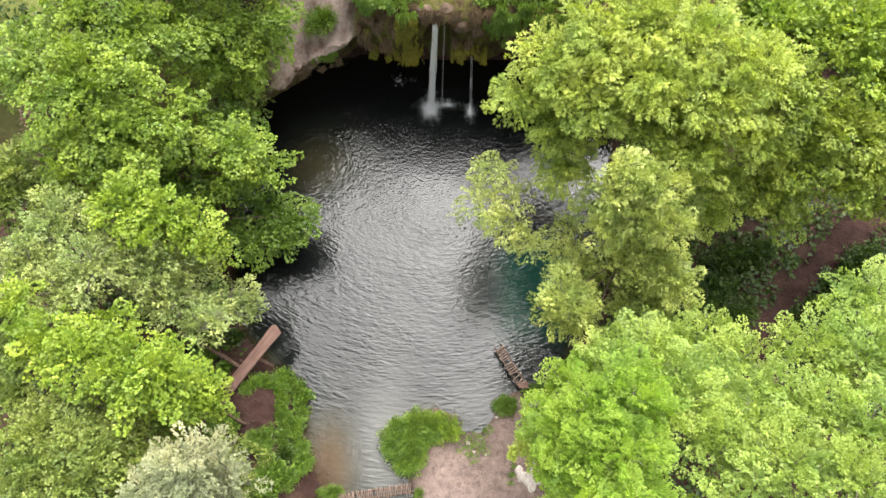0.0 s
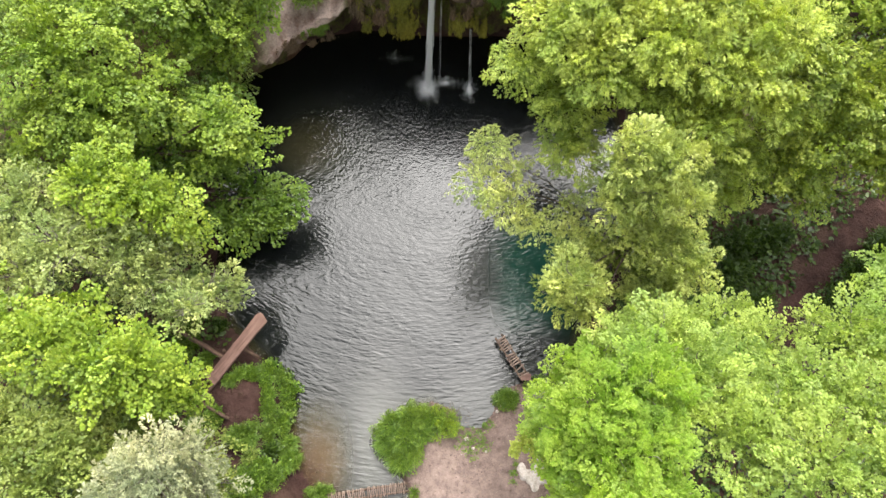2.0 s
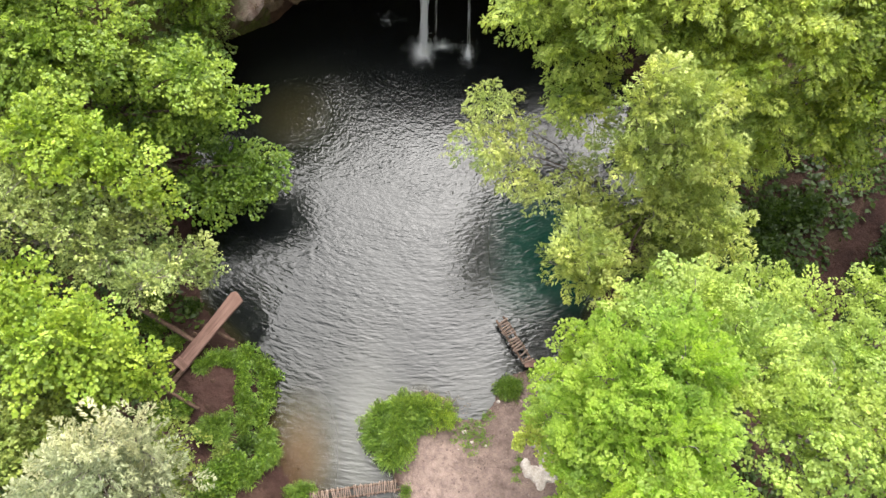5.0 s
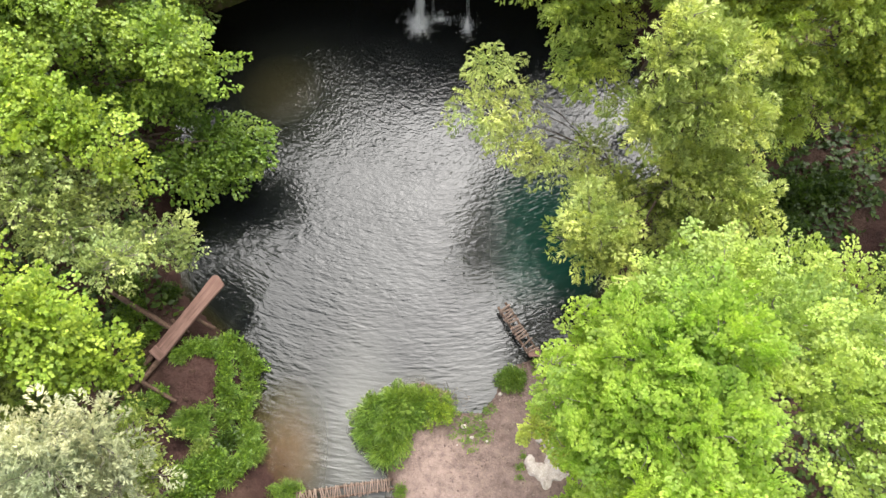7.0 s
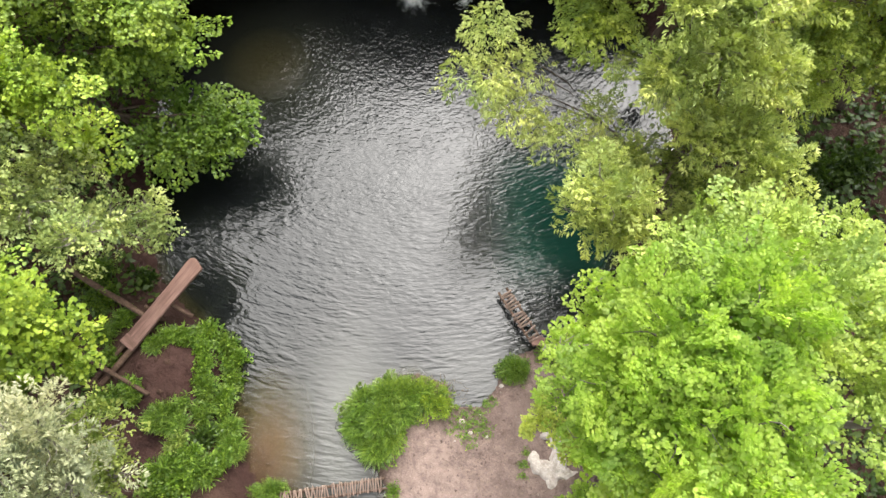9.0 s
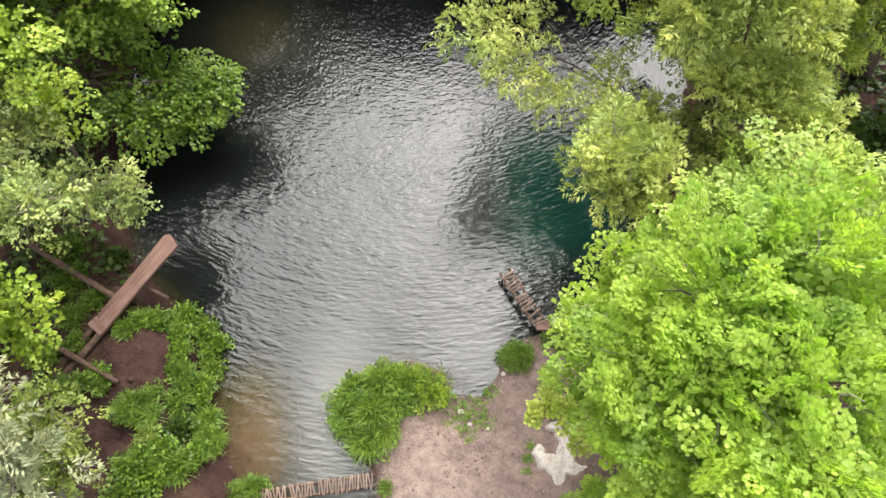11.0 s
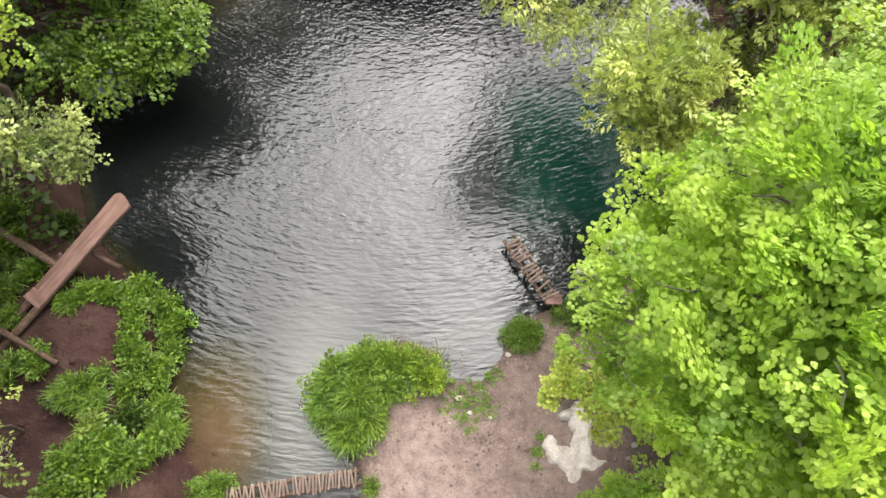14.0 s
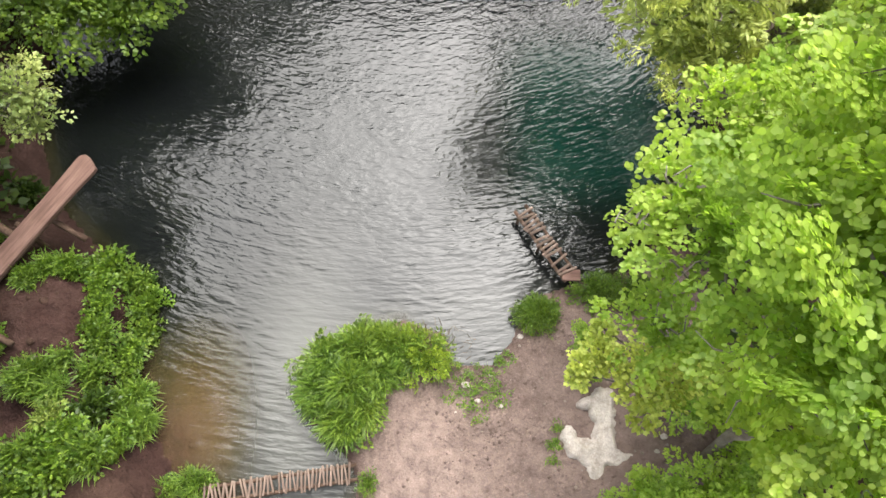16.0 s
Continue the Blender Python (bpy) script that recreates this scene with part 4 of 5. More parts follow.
tree("willow_tree", (7.0, 7.4, 0.8), [(4.95, 8.14, 9.3, 0.6), (4.65, 7.88, 8.8, 0.62), (5.86, 7.99, 8.6, 0.7), (5.59, 7.51, 7.9, 0.76), (4.67, 7.37, 7.7, 0.58), (6.58, 7.47, 7.5, 0.62), (6.43, 6.68, 6.3, 0.84), (7.11, 6.15, 6.1, 0.66), (5.5, 6.89, 6.4, 0.6), (3.76, 5.66, 6.1, 0.74), (3.36, 5.41, 5.7, 0.58), (4.12, 5.12, 5.3, 0.62), (6.6, 5.87, 5.1, 0.66), (5.94, 5.57, 4.6, 0.6)],
     "pale green willow leaning over the pool", LEAF_WILLOW, LANCE, 0.1, 0.34, 1.8, girth=0.11, ragged=0.3, lift=0.5, flat=0.25, droop=0.35, twigs=90, limp=0.1)
tree("willow_tree", (6.9, 7.9, 0.8), [(3.9, 6.7, 4.7, 0.55), (4.7, 7.2, 4.9, 0.6), (5.5, 7.2, 4.1, 0.6), (4.5, 6.2, 4.2, 0.6), (6.2, 6.6, 4.4, 0.7), (6.0, 8.2, 5.8, 0.9), (5.3, 9.0, 5.4, 0.8), (7.2, 8.6, 6.0, 1.0)],
     "twiggy green willow stems in the shade of the crown", LEAF_SALLOW, LANCE, 0.1, 0.34, 1.2, girth=0.08, ragged=0.4, droop=0.4, twigs=90, limp=0.2)
tree("willow_tree", (7.2, 8.8, 0.8), [(1.54, 10.32, 5.4, 0.62, 0.62, 0.4), (1.28, 9.18, 5.1, 0.66, 0.62, 0.4), (2.34, 9.63, 4.8, 0.58, 0.58, 0.38), (2.21, 8.68, 4.4, 0.62, 0.6, 0.4), (3.03, 8.29, 4.0, 0.6, 0.55, 0.4), (4.22, 8.78, 4.2, 0.5, 0.5, 0.35), (4.3, 8.2, 3.6, 0.5, 0.5, 0.35)],
     "thin airy willow boughs hanging above the water", LEAF_WILLOW, LANCE, 0.1, 0.34, 1.25, girth=0.06, ragged=0.4, droop=0.5, core=0.1, limp=0.4)
ASPEN = dict(leaf_mat=LEAF_ASPEN, bark=BARK_PALE, girth=0.09, ragged=0.34, flat=0.62, lift=0.25, core=0.25, moody=0.13, loose=0.24)
ASPEN_BY_BEACH = tree("aspen_tree", (5.0, 0.6, 0.7), [(3.3, 2.85, 6.6, 0.45), (2.85, 1.85, 7.2, 0.58), (2.9, 1.5, 8.7, 0.68), (3.5, 2, 9.3, 0.77), (2.95, 0.8, 8, 0.68), (3.45, 1.05, 9.1, 0.72), (4.4, 2.2, 9.4, 0.90), (4.1, 0.9, 9.4, 0.85), (3.4, 0.2, 8.5, 0.68), (4.3, -0.1, 9.3, 0.85), (2.72, 1.6, 5.7, 0.42), (2.5, 2.45, 6.3, 0.26), (2.5, 2.3, 7.4, 0.32), (3.05, 3.3, 7.2, 0.30), (3.9, 3.3, 7.2, 0.59), (3.7, 0.4, 6.8, 0.72), (4.6, 1.6, 7.2, 0.99), (5.2, -0.8, 7.6, 0.99)],
     "bright green aspen with round leaves above the beach", shape=DISC, leaf=0.048, spray=0.44, lai=1.8, twigs=110, **ASPEN)
# Yellower lime leaf, its lighter colour also offsets the big aspen's shade.
tree("aspen_tree", (4.48, 1.86, 0.4), [(2.4, 1.81, 4.9, 0.11), (2.3, 1.58, 4.9, 0.15), (2.45, 1.44, 4.8, 0.14), (2.09, 1.43, 4.9, 0.1), (2.08, 1.27, 4.8, 0.1), (2.67, 1.38, 4.8, 0.19), (2.87, 1.4, 5.0, 0.25), (2.8, 1.15, 4.6, 0.2), (3.06, 1.09, 4.6, 0.22), (3.23, 1.27, 4.8, 0.27), (2.93, 0.9, 4.3, 0.15)],
     "slender young aspen beside the bare rock, yellowish leaves lightened against shade", shape=WIDE, leaf=0.055, spray=0.22, lai=1.3, **dict(ASPEN, leaf_mat=LEAF_LIME, girth=0.02))
tree("aspen_tree", (7.2, 2.4, 0.8), [(6.88, 4.08, 5.9, 0.85), (7.6, 4.41, 6.3, 0.8), (8.04, 3.57, 7.2, 0.82), (6.41, 4.59, 5.5, 0.75), (5.3, 4.4, 4.8, 0.62), (6.91, 2.91, 7.5, 0.85), (4.4, 3.6, 5.9, 0.55), (5.0, 3.5, 8.6, 0.8), (5.8, 2.6, 8.6, 0.95), (6.2, 1.3, 8.9, 1.0), (5.8, 3.6, 6.8, 0.9), (4.5, 3.6, 7.8, 0.65)],
     "pale yellow-green aspen with round leaves behind the beach", shape=WIDE, leaf=0.058, spray=0.42, lai=1.6, twigs=50, **dict(ASPEN, leaf_mat=LEAF_PALE_ASPEN, moody=0.2))
tree("aspen_tree", (9.2, 2.0, 0.9), [(7.95, 2.42, 8.8, 0.85), (9.33, 3.54, 8.7, 0.9), (10.77, 4.87, 8.7, 0.85), (10.24, 3.44, 9.2, 0.9), (8.64, 1.81, 9.5, 0.85), (9.4, 1.54, 9.8, 0.85), (7.55, 0.72, 9.7, 0.85), (8.71, 0.48, 10.1, 0.85), (7.0, 1.6, 9.1, 0.75), (9.69, 4.48, 6.7, 0.42), (11.4, 3.6, 9.0, 0.9), (7.0, -0.4, 9.2, 0.9)],
     "pale yellow-green aspen with round leaves beside the trail", shape=WIDE, leaf=0.058, spray=0.42, lai=1.6, twigs=70, **dict(ASPEN, leaf_mat=LEAF_PALE_ASPEN, moody=0.2))

# ---- bushes on the banks ----
def at_ground(x, y, up=0.0):
    return (x, y, float(ground_height(np.array([x]), np.array([y]))[0]) + up)


def bush_of(name, at, lobes, label, leaf_mat, leaf, tuft=0.2, cover=1.6, blades=0, group="", blade=0.42):
    """A broad bush on several mounds, with grass growing through it."""
    root = thing(name, at, label, "bush", group)
    shape = DIAMOND
    P, A, N, S, T = crown_points(lobes, leaf, tuft, shape, 0.9 + 0.7 * cover, 0.42, 0.5, 0.2, 0.3, moody=0.3)
    P[:, 2] = np.maximum(P[:, 2], 0.02)
    tagged(part("foliage", leaves_mesh("foliage", shape, P, A, N, S, leaf_mat, T), root), kind="stuff")
    if blades:
        q = np.array(lobes)[RNG.integers(0, len(lobes), blades)]
        e = sphere_dirs(blades, 0.4)
        p = q[:, :3] + e * q[:, 3:6] * RNG.uniform(0.6, 1.0, (blades, 1))
        p[:, 2] = np.maximum(p[:, 2], 0.02)
        ax = unit(e + RNG.normal(0, 0.5, e.shape) + np.array([-0.3, -0.2, 0.1]))
        tagged(part("grass", leaves_mesh("grass", BLADE, p, ax, unit(RNG.normal(0, 0.4, e.shape) + np.array([0, 0, 1.0])), blade * RNG.uniform(0.36, 1.0, blades), LEAF_GRASS), root, "long grass blades"), kind="stuff")
    return root


bush_of("peninsula_bush", at_ground(-0.9, 2.0), [(-0.35, -0.65, 0.1, 0.42, 0.36, 0.3), (-0.75, -0.15, 0.1, 0.45, 0.42, 0.36), (-0.3, -0.05, 0.3, 0.38, 0.36, 0.45), (-0.6, 0.4, 0.15, 0.42, 0.4, 0.4), (-0.1, 0.62, 0.2, 0.38, 0.36, 0.5), (0.2, 0.15, 0.15, 0.4, 0.38, 0.36),
         (0.65, 0.6, 0.12, 0.4, 0.36, 0.34), (0.35, 0.75, 0.1, 0.3, 0.25, 0.45), (-0.05, -0.45, 0.12, 0.36, 0.34, 0.34)], "leafy green bush of grass and nettles at the water's edge", LEAF_BANK, 0.06, 0.22, 1.0, 6500, blade=0.36)
dry = thing("dry_stalks", at_ground(0.05, 2.75, 0.3), "pale dry seed stalks sticking out of the bush", "stalks", kind="stuff")
q = RNG.normal(0, 1, (420, 3)) * np.array([0.45, 0.16, 0.08])
part("stalk_cluster", leaves_mesh("stalk_cluster", BLADE, q, unit(RNG.normal(0, 0.5, q.shape) + np.array([0, 0.3, 0.6])), RNG.normal(size=q.shape), RNG.uniform(0.06, 0.22, len(q)), LEAF_DRY), dry)
bush_of("peninsula_bush", at_ground(0.2, 2.5), [(0.0, 0.0, 0.15, 0.55, 0.45, 0.4), (-0.3, 0.2, 0.1, 0.4, 0.35, 0.35)], "yellow-green leafy bush at the water's edge", LEAF_HAZEL, 0.045, 0.18, 1.2, 700, blade=0.3)
bush_of("jetty_bush", at_ground(2.35, 3.35), [(0.0, 0.0, 0.1, 0.4, 0.3, 0.28), (0.12, 0.05, 0.1, 0.3, 0.25, 0.25)], "small grassy clump at the foot of the jetty", LEAF_BANK, 0.045, 0.13, 1.4, 1500, blade=0.2)
bush_of("jetty_bush", at_ground(3.9, 3.75), [(-0.3, 0.1, 0.1, 0.5, 0.3, 0.28), (0.35, 0.0, 0.1, 0.5, 0.35, 0.28)], "low green growth beside the jetty", LEAF_BANK, 0.045, 0.13, 1.5, 900, blade=0.16)
for x, y, r, h, m, leaf, blades in (
        (-6.05, 4.3, 0.45, 0.5, LEAF_NETTLE, 0.085, 0), (-5.55, 4.0, 0.42, 0.45, LEAF_BANK, 0.07, 150), (-5.3, 3.55, 0.42, 0.5, LEAF_NETTLE, 0.075, 0), (-5.25, 3.0, 0.42, 0.45, LEAF_BANK, 0.075, 100),
        (-5.4, 2.5, 0.42, 0.4, LEAF_NETTLE, 0.07, 60), (-5.7, 2.15, 0.34, 0.3, LEAF_BANK, 0.06, 150), (-6.55, 4.1, 0.34, 0.25, LEAF_BANK, 0.07, 200), (-6.15, 4.0, 0.32, 0.25, LEAF_NETTLE, 0.06, 100), 
        (-5.2, 1.75, 0.42, 0.42, LEAF_GRASS, 0.06, 900), (-5.0, 1.3, 0.38, 0.35, LEAF_BANK, 0.05, 1000), (-5.6, 1.55, 0.4, 0.3, LEAF_DARK_SHADED, 0.09, 100), (-6.55, 2.0, 0.42, 0.35, LEAF_BANK, 0.05, 350), (-6.15, 1.8, 0.3, 0.22, LEAF_GRASS, 0.05, 300),
        (-5.75, 1.05, 0.35, 0.35, LEAF_NETTLE, 0.085, 0), (-5.8, 0.55, 0.5, 0.5, LEAF_NETTLE, 0.09, 0), (-6.3, 0.75, 0.4, 0.45, LEAF_NETTLE, 0.08, 100), (-5.35, 0.75, 0.42, 0.3, LEAF_BANK, 0.08, 400), (-6.3, 0.1, 0.5, 0.5, LEAF_BANK, 0.09, 0), (-6.7, -0.5, 0.6, 0.5, LEAF_BANK, 0.08, 0),
        (-8.6, 5.1, 0.5, 0.35, LEAF_BANK, 0.07, 0), (-7.9, 5.75, 0.4, 0.3, LEAF_DARK_SHADED, 0.09, 0), (-8.9, 5.8, 0.5, 0.4, LEAF_BANK, 0.08, 0), (-7.95, 2.4, 0.4, 0.3, LEAF_BANK, 0.06, 100), (-7.95, 4.55, 0.32, 0.2, LEAF_NETTLE, 0.06, 80), (-8.35, 4.1, 0.36, 0.22, LEAF_BANK, 0.06, 80), (-7.0, 3.78, 0.22, 0.14, LEAF_BANK, 0.05, 60), (-6.8, 4.02, 0.24, 0.16, LEAF_NETTLE, 0.055, 60), (-8.7, 3.2, 0.4, 0.3, LEAF_BANK, 0.07, 0), (-7.45, 2.72, 0.28, 0.2, LEAF_NETTLE, 0.07, 30), (-7.1, 3.85, 0.22, 0.18, LEAF_NETTLE, 0.05, 20), (-8.1, 3.5, 0.28, 0.18, LEAF_BANK, 0.06, 30), (-5.95, 3.75, 0.34, 0.35, LEAF_NETTLE, 0.07, 0), (-5.75, 2.75, 0.34, 0.32, LEAF_BANK, 0.06, 60), (-6.05, 1.35, 0.3, 0.25, LEAF_SALLOW, 0.06, 60), (-5.15, 0.95, 0.35, 0.3, LEAF_NETTLE, 0.08, 60), (-5.85, 3.35, 0.34, 0.35, LEAF_NETTLE, 0.06, 0), (-5.8, 2.9, 0.34, 0.3, LEAF_NETTLE, 0.065, 0), (-6.45, 3.98, 0.3, 0.25, LEAF_NETTLE, 0.06, 0), (-7.3, 2.5, 0.28, 0.2, LEAF_BANK, 0.06, 20), (-6.1, 2.3, 0.25, 0.2, LEAF_BANK, 0.05, 40)):
    k, r = RNG.uniform(0.85, 1.15), r * 0.9
    words = {LEAF_NETTLE: "light green nettle-like bush on the earth bank", LEAF_GRASS: "tussock of long green grass on the earth bank", LEAF_DARK_SHADED: "dark green low bush on the earth bank"}
    bush_of("bank_bush", at_ground(x, y), [(0, 0, 0.15, r * 0.7, r * 0.65, h * 1.0), (r * 0.45 * k, r * 0.25, 0.12, r * 0.5, r * 0.45, h * 0.7), (-r * 0.4, -r * 0.35 * k, 0.1, r * 0.5, r * 0.5, h * 0.55), (r * 0.2, -r * 0.5 * k, 0.08, r * 0.4, r * 0.4, h * 0.6)],
            words.get(m, "green leafy bush on the earth bank"), m, leaf, 0.2, 0.65, blades, group="bushes on the bank", blade=0.34)
bush_of("cliff_grass", (-4.95, 17.75, 4.05), [(0, 0, 0.0, 0.5, 0.55, 0.3), (0.2, 0.3, 0.0, 0.4, 0.4, 0.25)], "green grass tuft on the pale clay slope", LEAF_BANK, 0.08, 0.15, 0.8, 900)
# Trail bushes: the shade of the trees is put into their leaf colour.
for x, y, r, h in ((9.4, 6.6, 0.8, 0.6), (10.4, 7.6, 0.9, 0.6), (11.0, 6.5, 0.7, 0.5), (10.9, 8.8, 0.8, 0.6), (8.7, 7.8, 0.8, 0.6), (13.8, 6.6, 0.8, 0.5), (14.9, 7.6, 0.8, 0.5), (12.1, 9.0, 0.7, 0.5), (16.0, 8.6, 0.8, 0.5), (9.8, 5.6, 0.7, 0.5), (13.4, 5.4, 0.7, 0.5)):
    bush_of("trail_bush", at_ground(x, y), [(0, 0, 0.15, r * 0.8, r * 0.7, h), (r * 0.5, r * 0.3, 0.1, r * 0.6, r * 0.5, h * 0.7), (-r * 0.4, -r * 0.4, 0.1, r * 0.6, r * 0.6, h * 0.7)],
            "low green bush beside the trail, tree shade in its leaf colour", LEAF_DARK_SHADED, 0.11, 0.24, 1.1, group="bushes beside the trail")
for x, y, z, r, m in ((-2.7, 17.9, 5.5, 0.5, LEAF_BANK), (-1.9, 17.6, 5.6, 0.5, LEAF_GRASS), (-1.2, 17.9, 5.75, 0.45, LEAF_BANK), (1.7, 17.7, 5.7, 0.5, LEAF_GRASS), (2.6, 17.8, 5.65, 0.6, LEAF_BANK), (3.5, 17.9, 5.5, 0.6, LEAF_GRASS), (4.6, 18.0, 5.3, 0.6, LEAF_BANK),
                     (-3.4, 18.4, 5.4, 0.5, LEAF_BANK), (0.6, 18.3, 5.9, 0.5, LEAF_DARK_SHADED), (-0.9, 18.6, 5.9, 0.5, LEAF_DARK_SHADED)):
    bush_of("cliff_bush", (x, y, z), [(0, 0, 0.05, r, r * 0.8, 0.4), (r * 0.5, -r * 0.3, 0.0, r * 0.6, r * 0.5, 0.3), (-r * 0.5, -r * 0.3, 0.0, r * 0.6, r * 0.5, 0.3)], "green growth on the brow of the cliff", m, 0.09, 0.2, 1.0, 400, group="growth on the cliff's brow")
bush_of("outflow_grass", at_ground(-4.1, 0.2), [(0.25, 0.1, 0.05, 0.4, 0.22, 0.2), (-0.25, -0.1, 0.05, 0.3, 0.25, 0.16)], "tuft of green grass beside the footbridge", LEAF_BANK, 0.05, 0.14, 1.2, 500, blade=0.24)
bush_of("outflow_grass", at_ground(-0.78, 0.3), [(0.0, 0.0, 0.03, 0.14, 0.2, 0.1)], "tuft of green grass beside the footbridge", LEAF_BANK, 0.04, 0.1, 0.3, 120, blade=0.16)
def weeds(at, r, n, label):
    """Trampled weeds: small leaves and short blades scattered thinly over the soil."""
    a, f = RNG.uniform(0, 2 * math.pi, n), RNG.random(n) ** 0.6
    p = np.stack([r * f * np.cos(a), 0.8 * r * f * np.sin(a), RNG.uniform(0.015, 0.07, n)], 1)
    patch = np.array([noise.noise(Vector((q[0] * 7 + at[0], q[1] * 7 + at[1], 2))) for q in p])
    p = p[patch > -0.02]
    half = len(p) // 3
    ax = RNG.normal(size=p.shape) * np.array([1, 1, 0.35]) + np.array([0, 0, 0.25])
    nr = unit(RNG.normal(0, 0.4, p.shape) + np.array([0, 0, 1.0]))
    root = thing("beach_weed", at, label, "weed", "weeds on the beach")
    tagged(part("foliage", leaves_mesh("foliage", DIAMOND, p[half:], ax[half:], nr[half:], RNG.uniform(0.025, 0.06, len(p) - half), LEAF_BANK, RNG.random(len(p) - half)), root), kind="stuff")
    tagged(part("grass", leaves_mesh("grass", BLADE, p[:half], ax[:half], nr[:half], RNG.uniform(0.06, 0.15, half), LEAF_GRASS, RNG.random(half)), root), kind="stuff")
    return root


for x, y, r, n in ((1.05, 2.2, 0.32, 520), (1.74, 2.5, 0.2, 400), (0.85, 1.8, 0.32, 480), (1.35, 1.95, 0.32, 520), (2.55, 0.95, 0.16, 280), (2.62, 1.25, 0.14, 240), (1.62, 1.8, 0.25, 280), (1.15, 1.5, 0.26, 300), (1.5, 2.25, 0.25, 280), (2.5, 0.65, 0.16, 120), (2.35, 3.1, 0.2, 120)):
    weeds(at_ground(x, y), r, n, "thin trampled green weeds on the beach")
tree("sapling", (5.0, 0.0, 0.6), [(4.9, 0.1, 1.4, 0.7, 0.5, 0.6), (4.1, -0.2, 1.3, 0.5, 0.35, 0.5), (5.6, 0.5, 1.8, 0.7, 0.6, 0.7)], "low yellow-green sapling at the edge of the beach", LEAF_ASPEN, DIAMOND, 0.07, 0.26, 2.0, girth=0.03, category="sapling")

tree("sapling", (3.3, 2.2, 0.35), [(3.05, 2.75, 0.95, 0.1, 0.22, 0.3), (3.1, 2.4, 0.85, 0.16, 0.16, 0.25), (3.22, 2.12, 0.7, 0.13, 0.12, 0.2)], "slender yellow-green sapling beside the bare rock", LEAF_ASPEN, DIAMOND, 0.055, 0.18, 1.6, girth=0.02, category="sapling")
tree("sapling", (4.3, 1.9, 0.4), [(4.4, 1.5, 1.5, 0.35, 0.35, 0.4), (4.6, 2.1, 1.8, 0.45, 0.45, 0.5), (5.0, 1.4, 1.7, 0.45, 0.35, 0.5)], "leafy yellow-green sapling beneath the aspen", LEAF_ASPEN, DIAMOND, 0.06, 0.24, 2.0, girth=0.03, category="sapling")
tree("sapling", (3.9, 0.0, 0.3), [(3.85, 0.15, 1.1, 0.3, 0.28, 0.35), (3.5, -0.1, 0.9, 0.25, 0.2, 0.25)], "small yellow-green sapling below the bare rock", LEAF_ASPEN, DIAMOND, 0.06, 0.2, 1.8, girth=0.02, category="sapling")

# ---- undergrowth: nobody could count it ----
def undergrowth():
    n = 90000
    x, y = RNG.uniform(-17, 20, n), RNG.uniform(-4, 24, n)
    d = shore_distance(x, y)
    patchy = np.array([noise.noise(Vector((a * 0.7, b * 0.7, 9))) for a, b in zip(x, y)])
    keep = (d > 0.35) & (patchy > -0.32) & (trail_distance(x, y) > 0.55) & (np.hypot((x - MOUND[0]) / 1.2, y - MOUND[1]) > 1.0)
    keep &= ~((x > -2.2) & (x < 5.5) & (y < 5)) & ~((x < -4) & (x > -8.5) & (y < 5))
    keep &= ~((x > -6.6) & (x < 4) & (y > 14))
    x, y = x[keep], y[keep]
    ly = np.interp(x, LIP_X, LIP_Y)
    z = ground_height(x, y) + RNG.random(len(x)) ** 2 * 0.6 * (0.4 + np.clip(patchy[keep], 0, 1) * 2) + np.where((y > ly - 0.5) & (y < ly + 6), 0.35, 0.03)
    p = np.stack([x, y, z], 1)
    nr = unit(RNG.normal(0, 0.45, (len(p), 3)) + np.array([0, 0, 1.0]))
    ax = RNG.normal(size=(len(p), 3)) * np.array([1, 1, 0.3])
    # Leaf colour darkened to stand for the shade under the trees.
    me = leaves_mesh("undergrowth", DIAMOND, p, ax, nr, RNG.uniform(0.1, 0.28, len(p)), LEAF_DARK_SHADED)
    return tagged(new("undergrowth", me), "undergrowth of low leaves beneath the trees, darkened to imitate their shade", "undergrowth", kind="stuff")


undergrowth()


# ---- wooden things ----
def along(a, b):
    """The pose whose y runs from a to b, at their middle."""
    y = (Vector(b) - Vector(a)).normalized()
    x = y.cross(Vector((0, 0, 1))).normalized()
    return Matrix.Translation((Vector(a) + Vector(b)) / 2) @ Matrix((x, y, x.cross(y))).transposed().to_4x4()


def plank_between(name, a, b, width, thick, mat, parent, label="", over=0.0):
    """A board from a to b in the parent's metres, its grain along it."""
    ob = board(name, box(0, 0, 0, width, (Vector(b) - Vector(a)).length + over, thick, min(0.01, thick * 0.3), 0.002), mat, parent, label)
    ob.matrix_local = along(a, b)
    return ob


def log_between(name, a, b, r, parent, mat=None, label=""):
    va, vb = Vector(a), Vector(b)
    line = [tuple(va.lerp(vb, i / 6) + Vector(noise.noise_vector(va * 3 + Vector((i * 0.7, r, 0)))) * r * 0.35) for i in range(7)]
    return part(name, mesh_of(name, *tube(line, [r * (1.05 - 0.03 * i) for i in range(7)], 8, 0.35), mat or WOOD_LOG, True), parent, label)


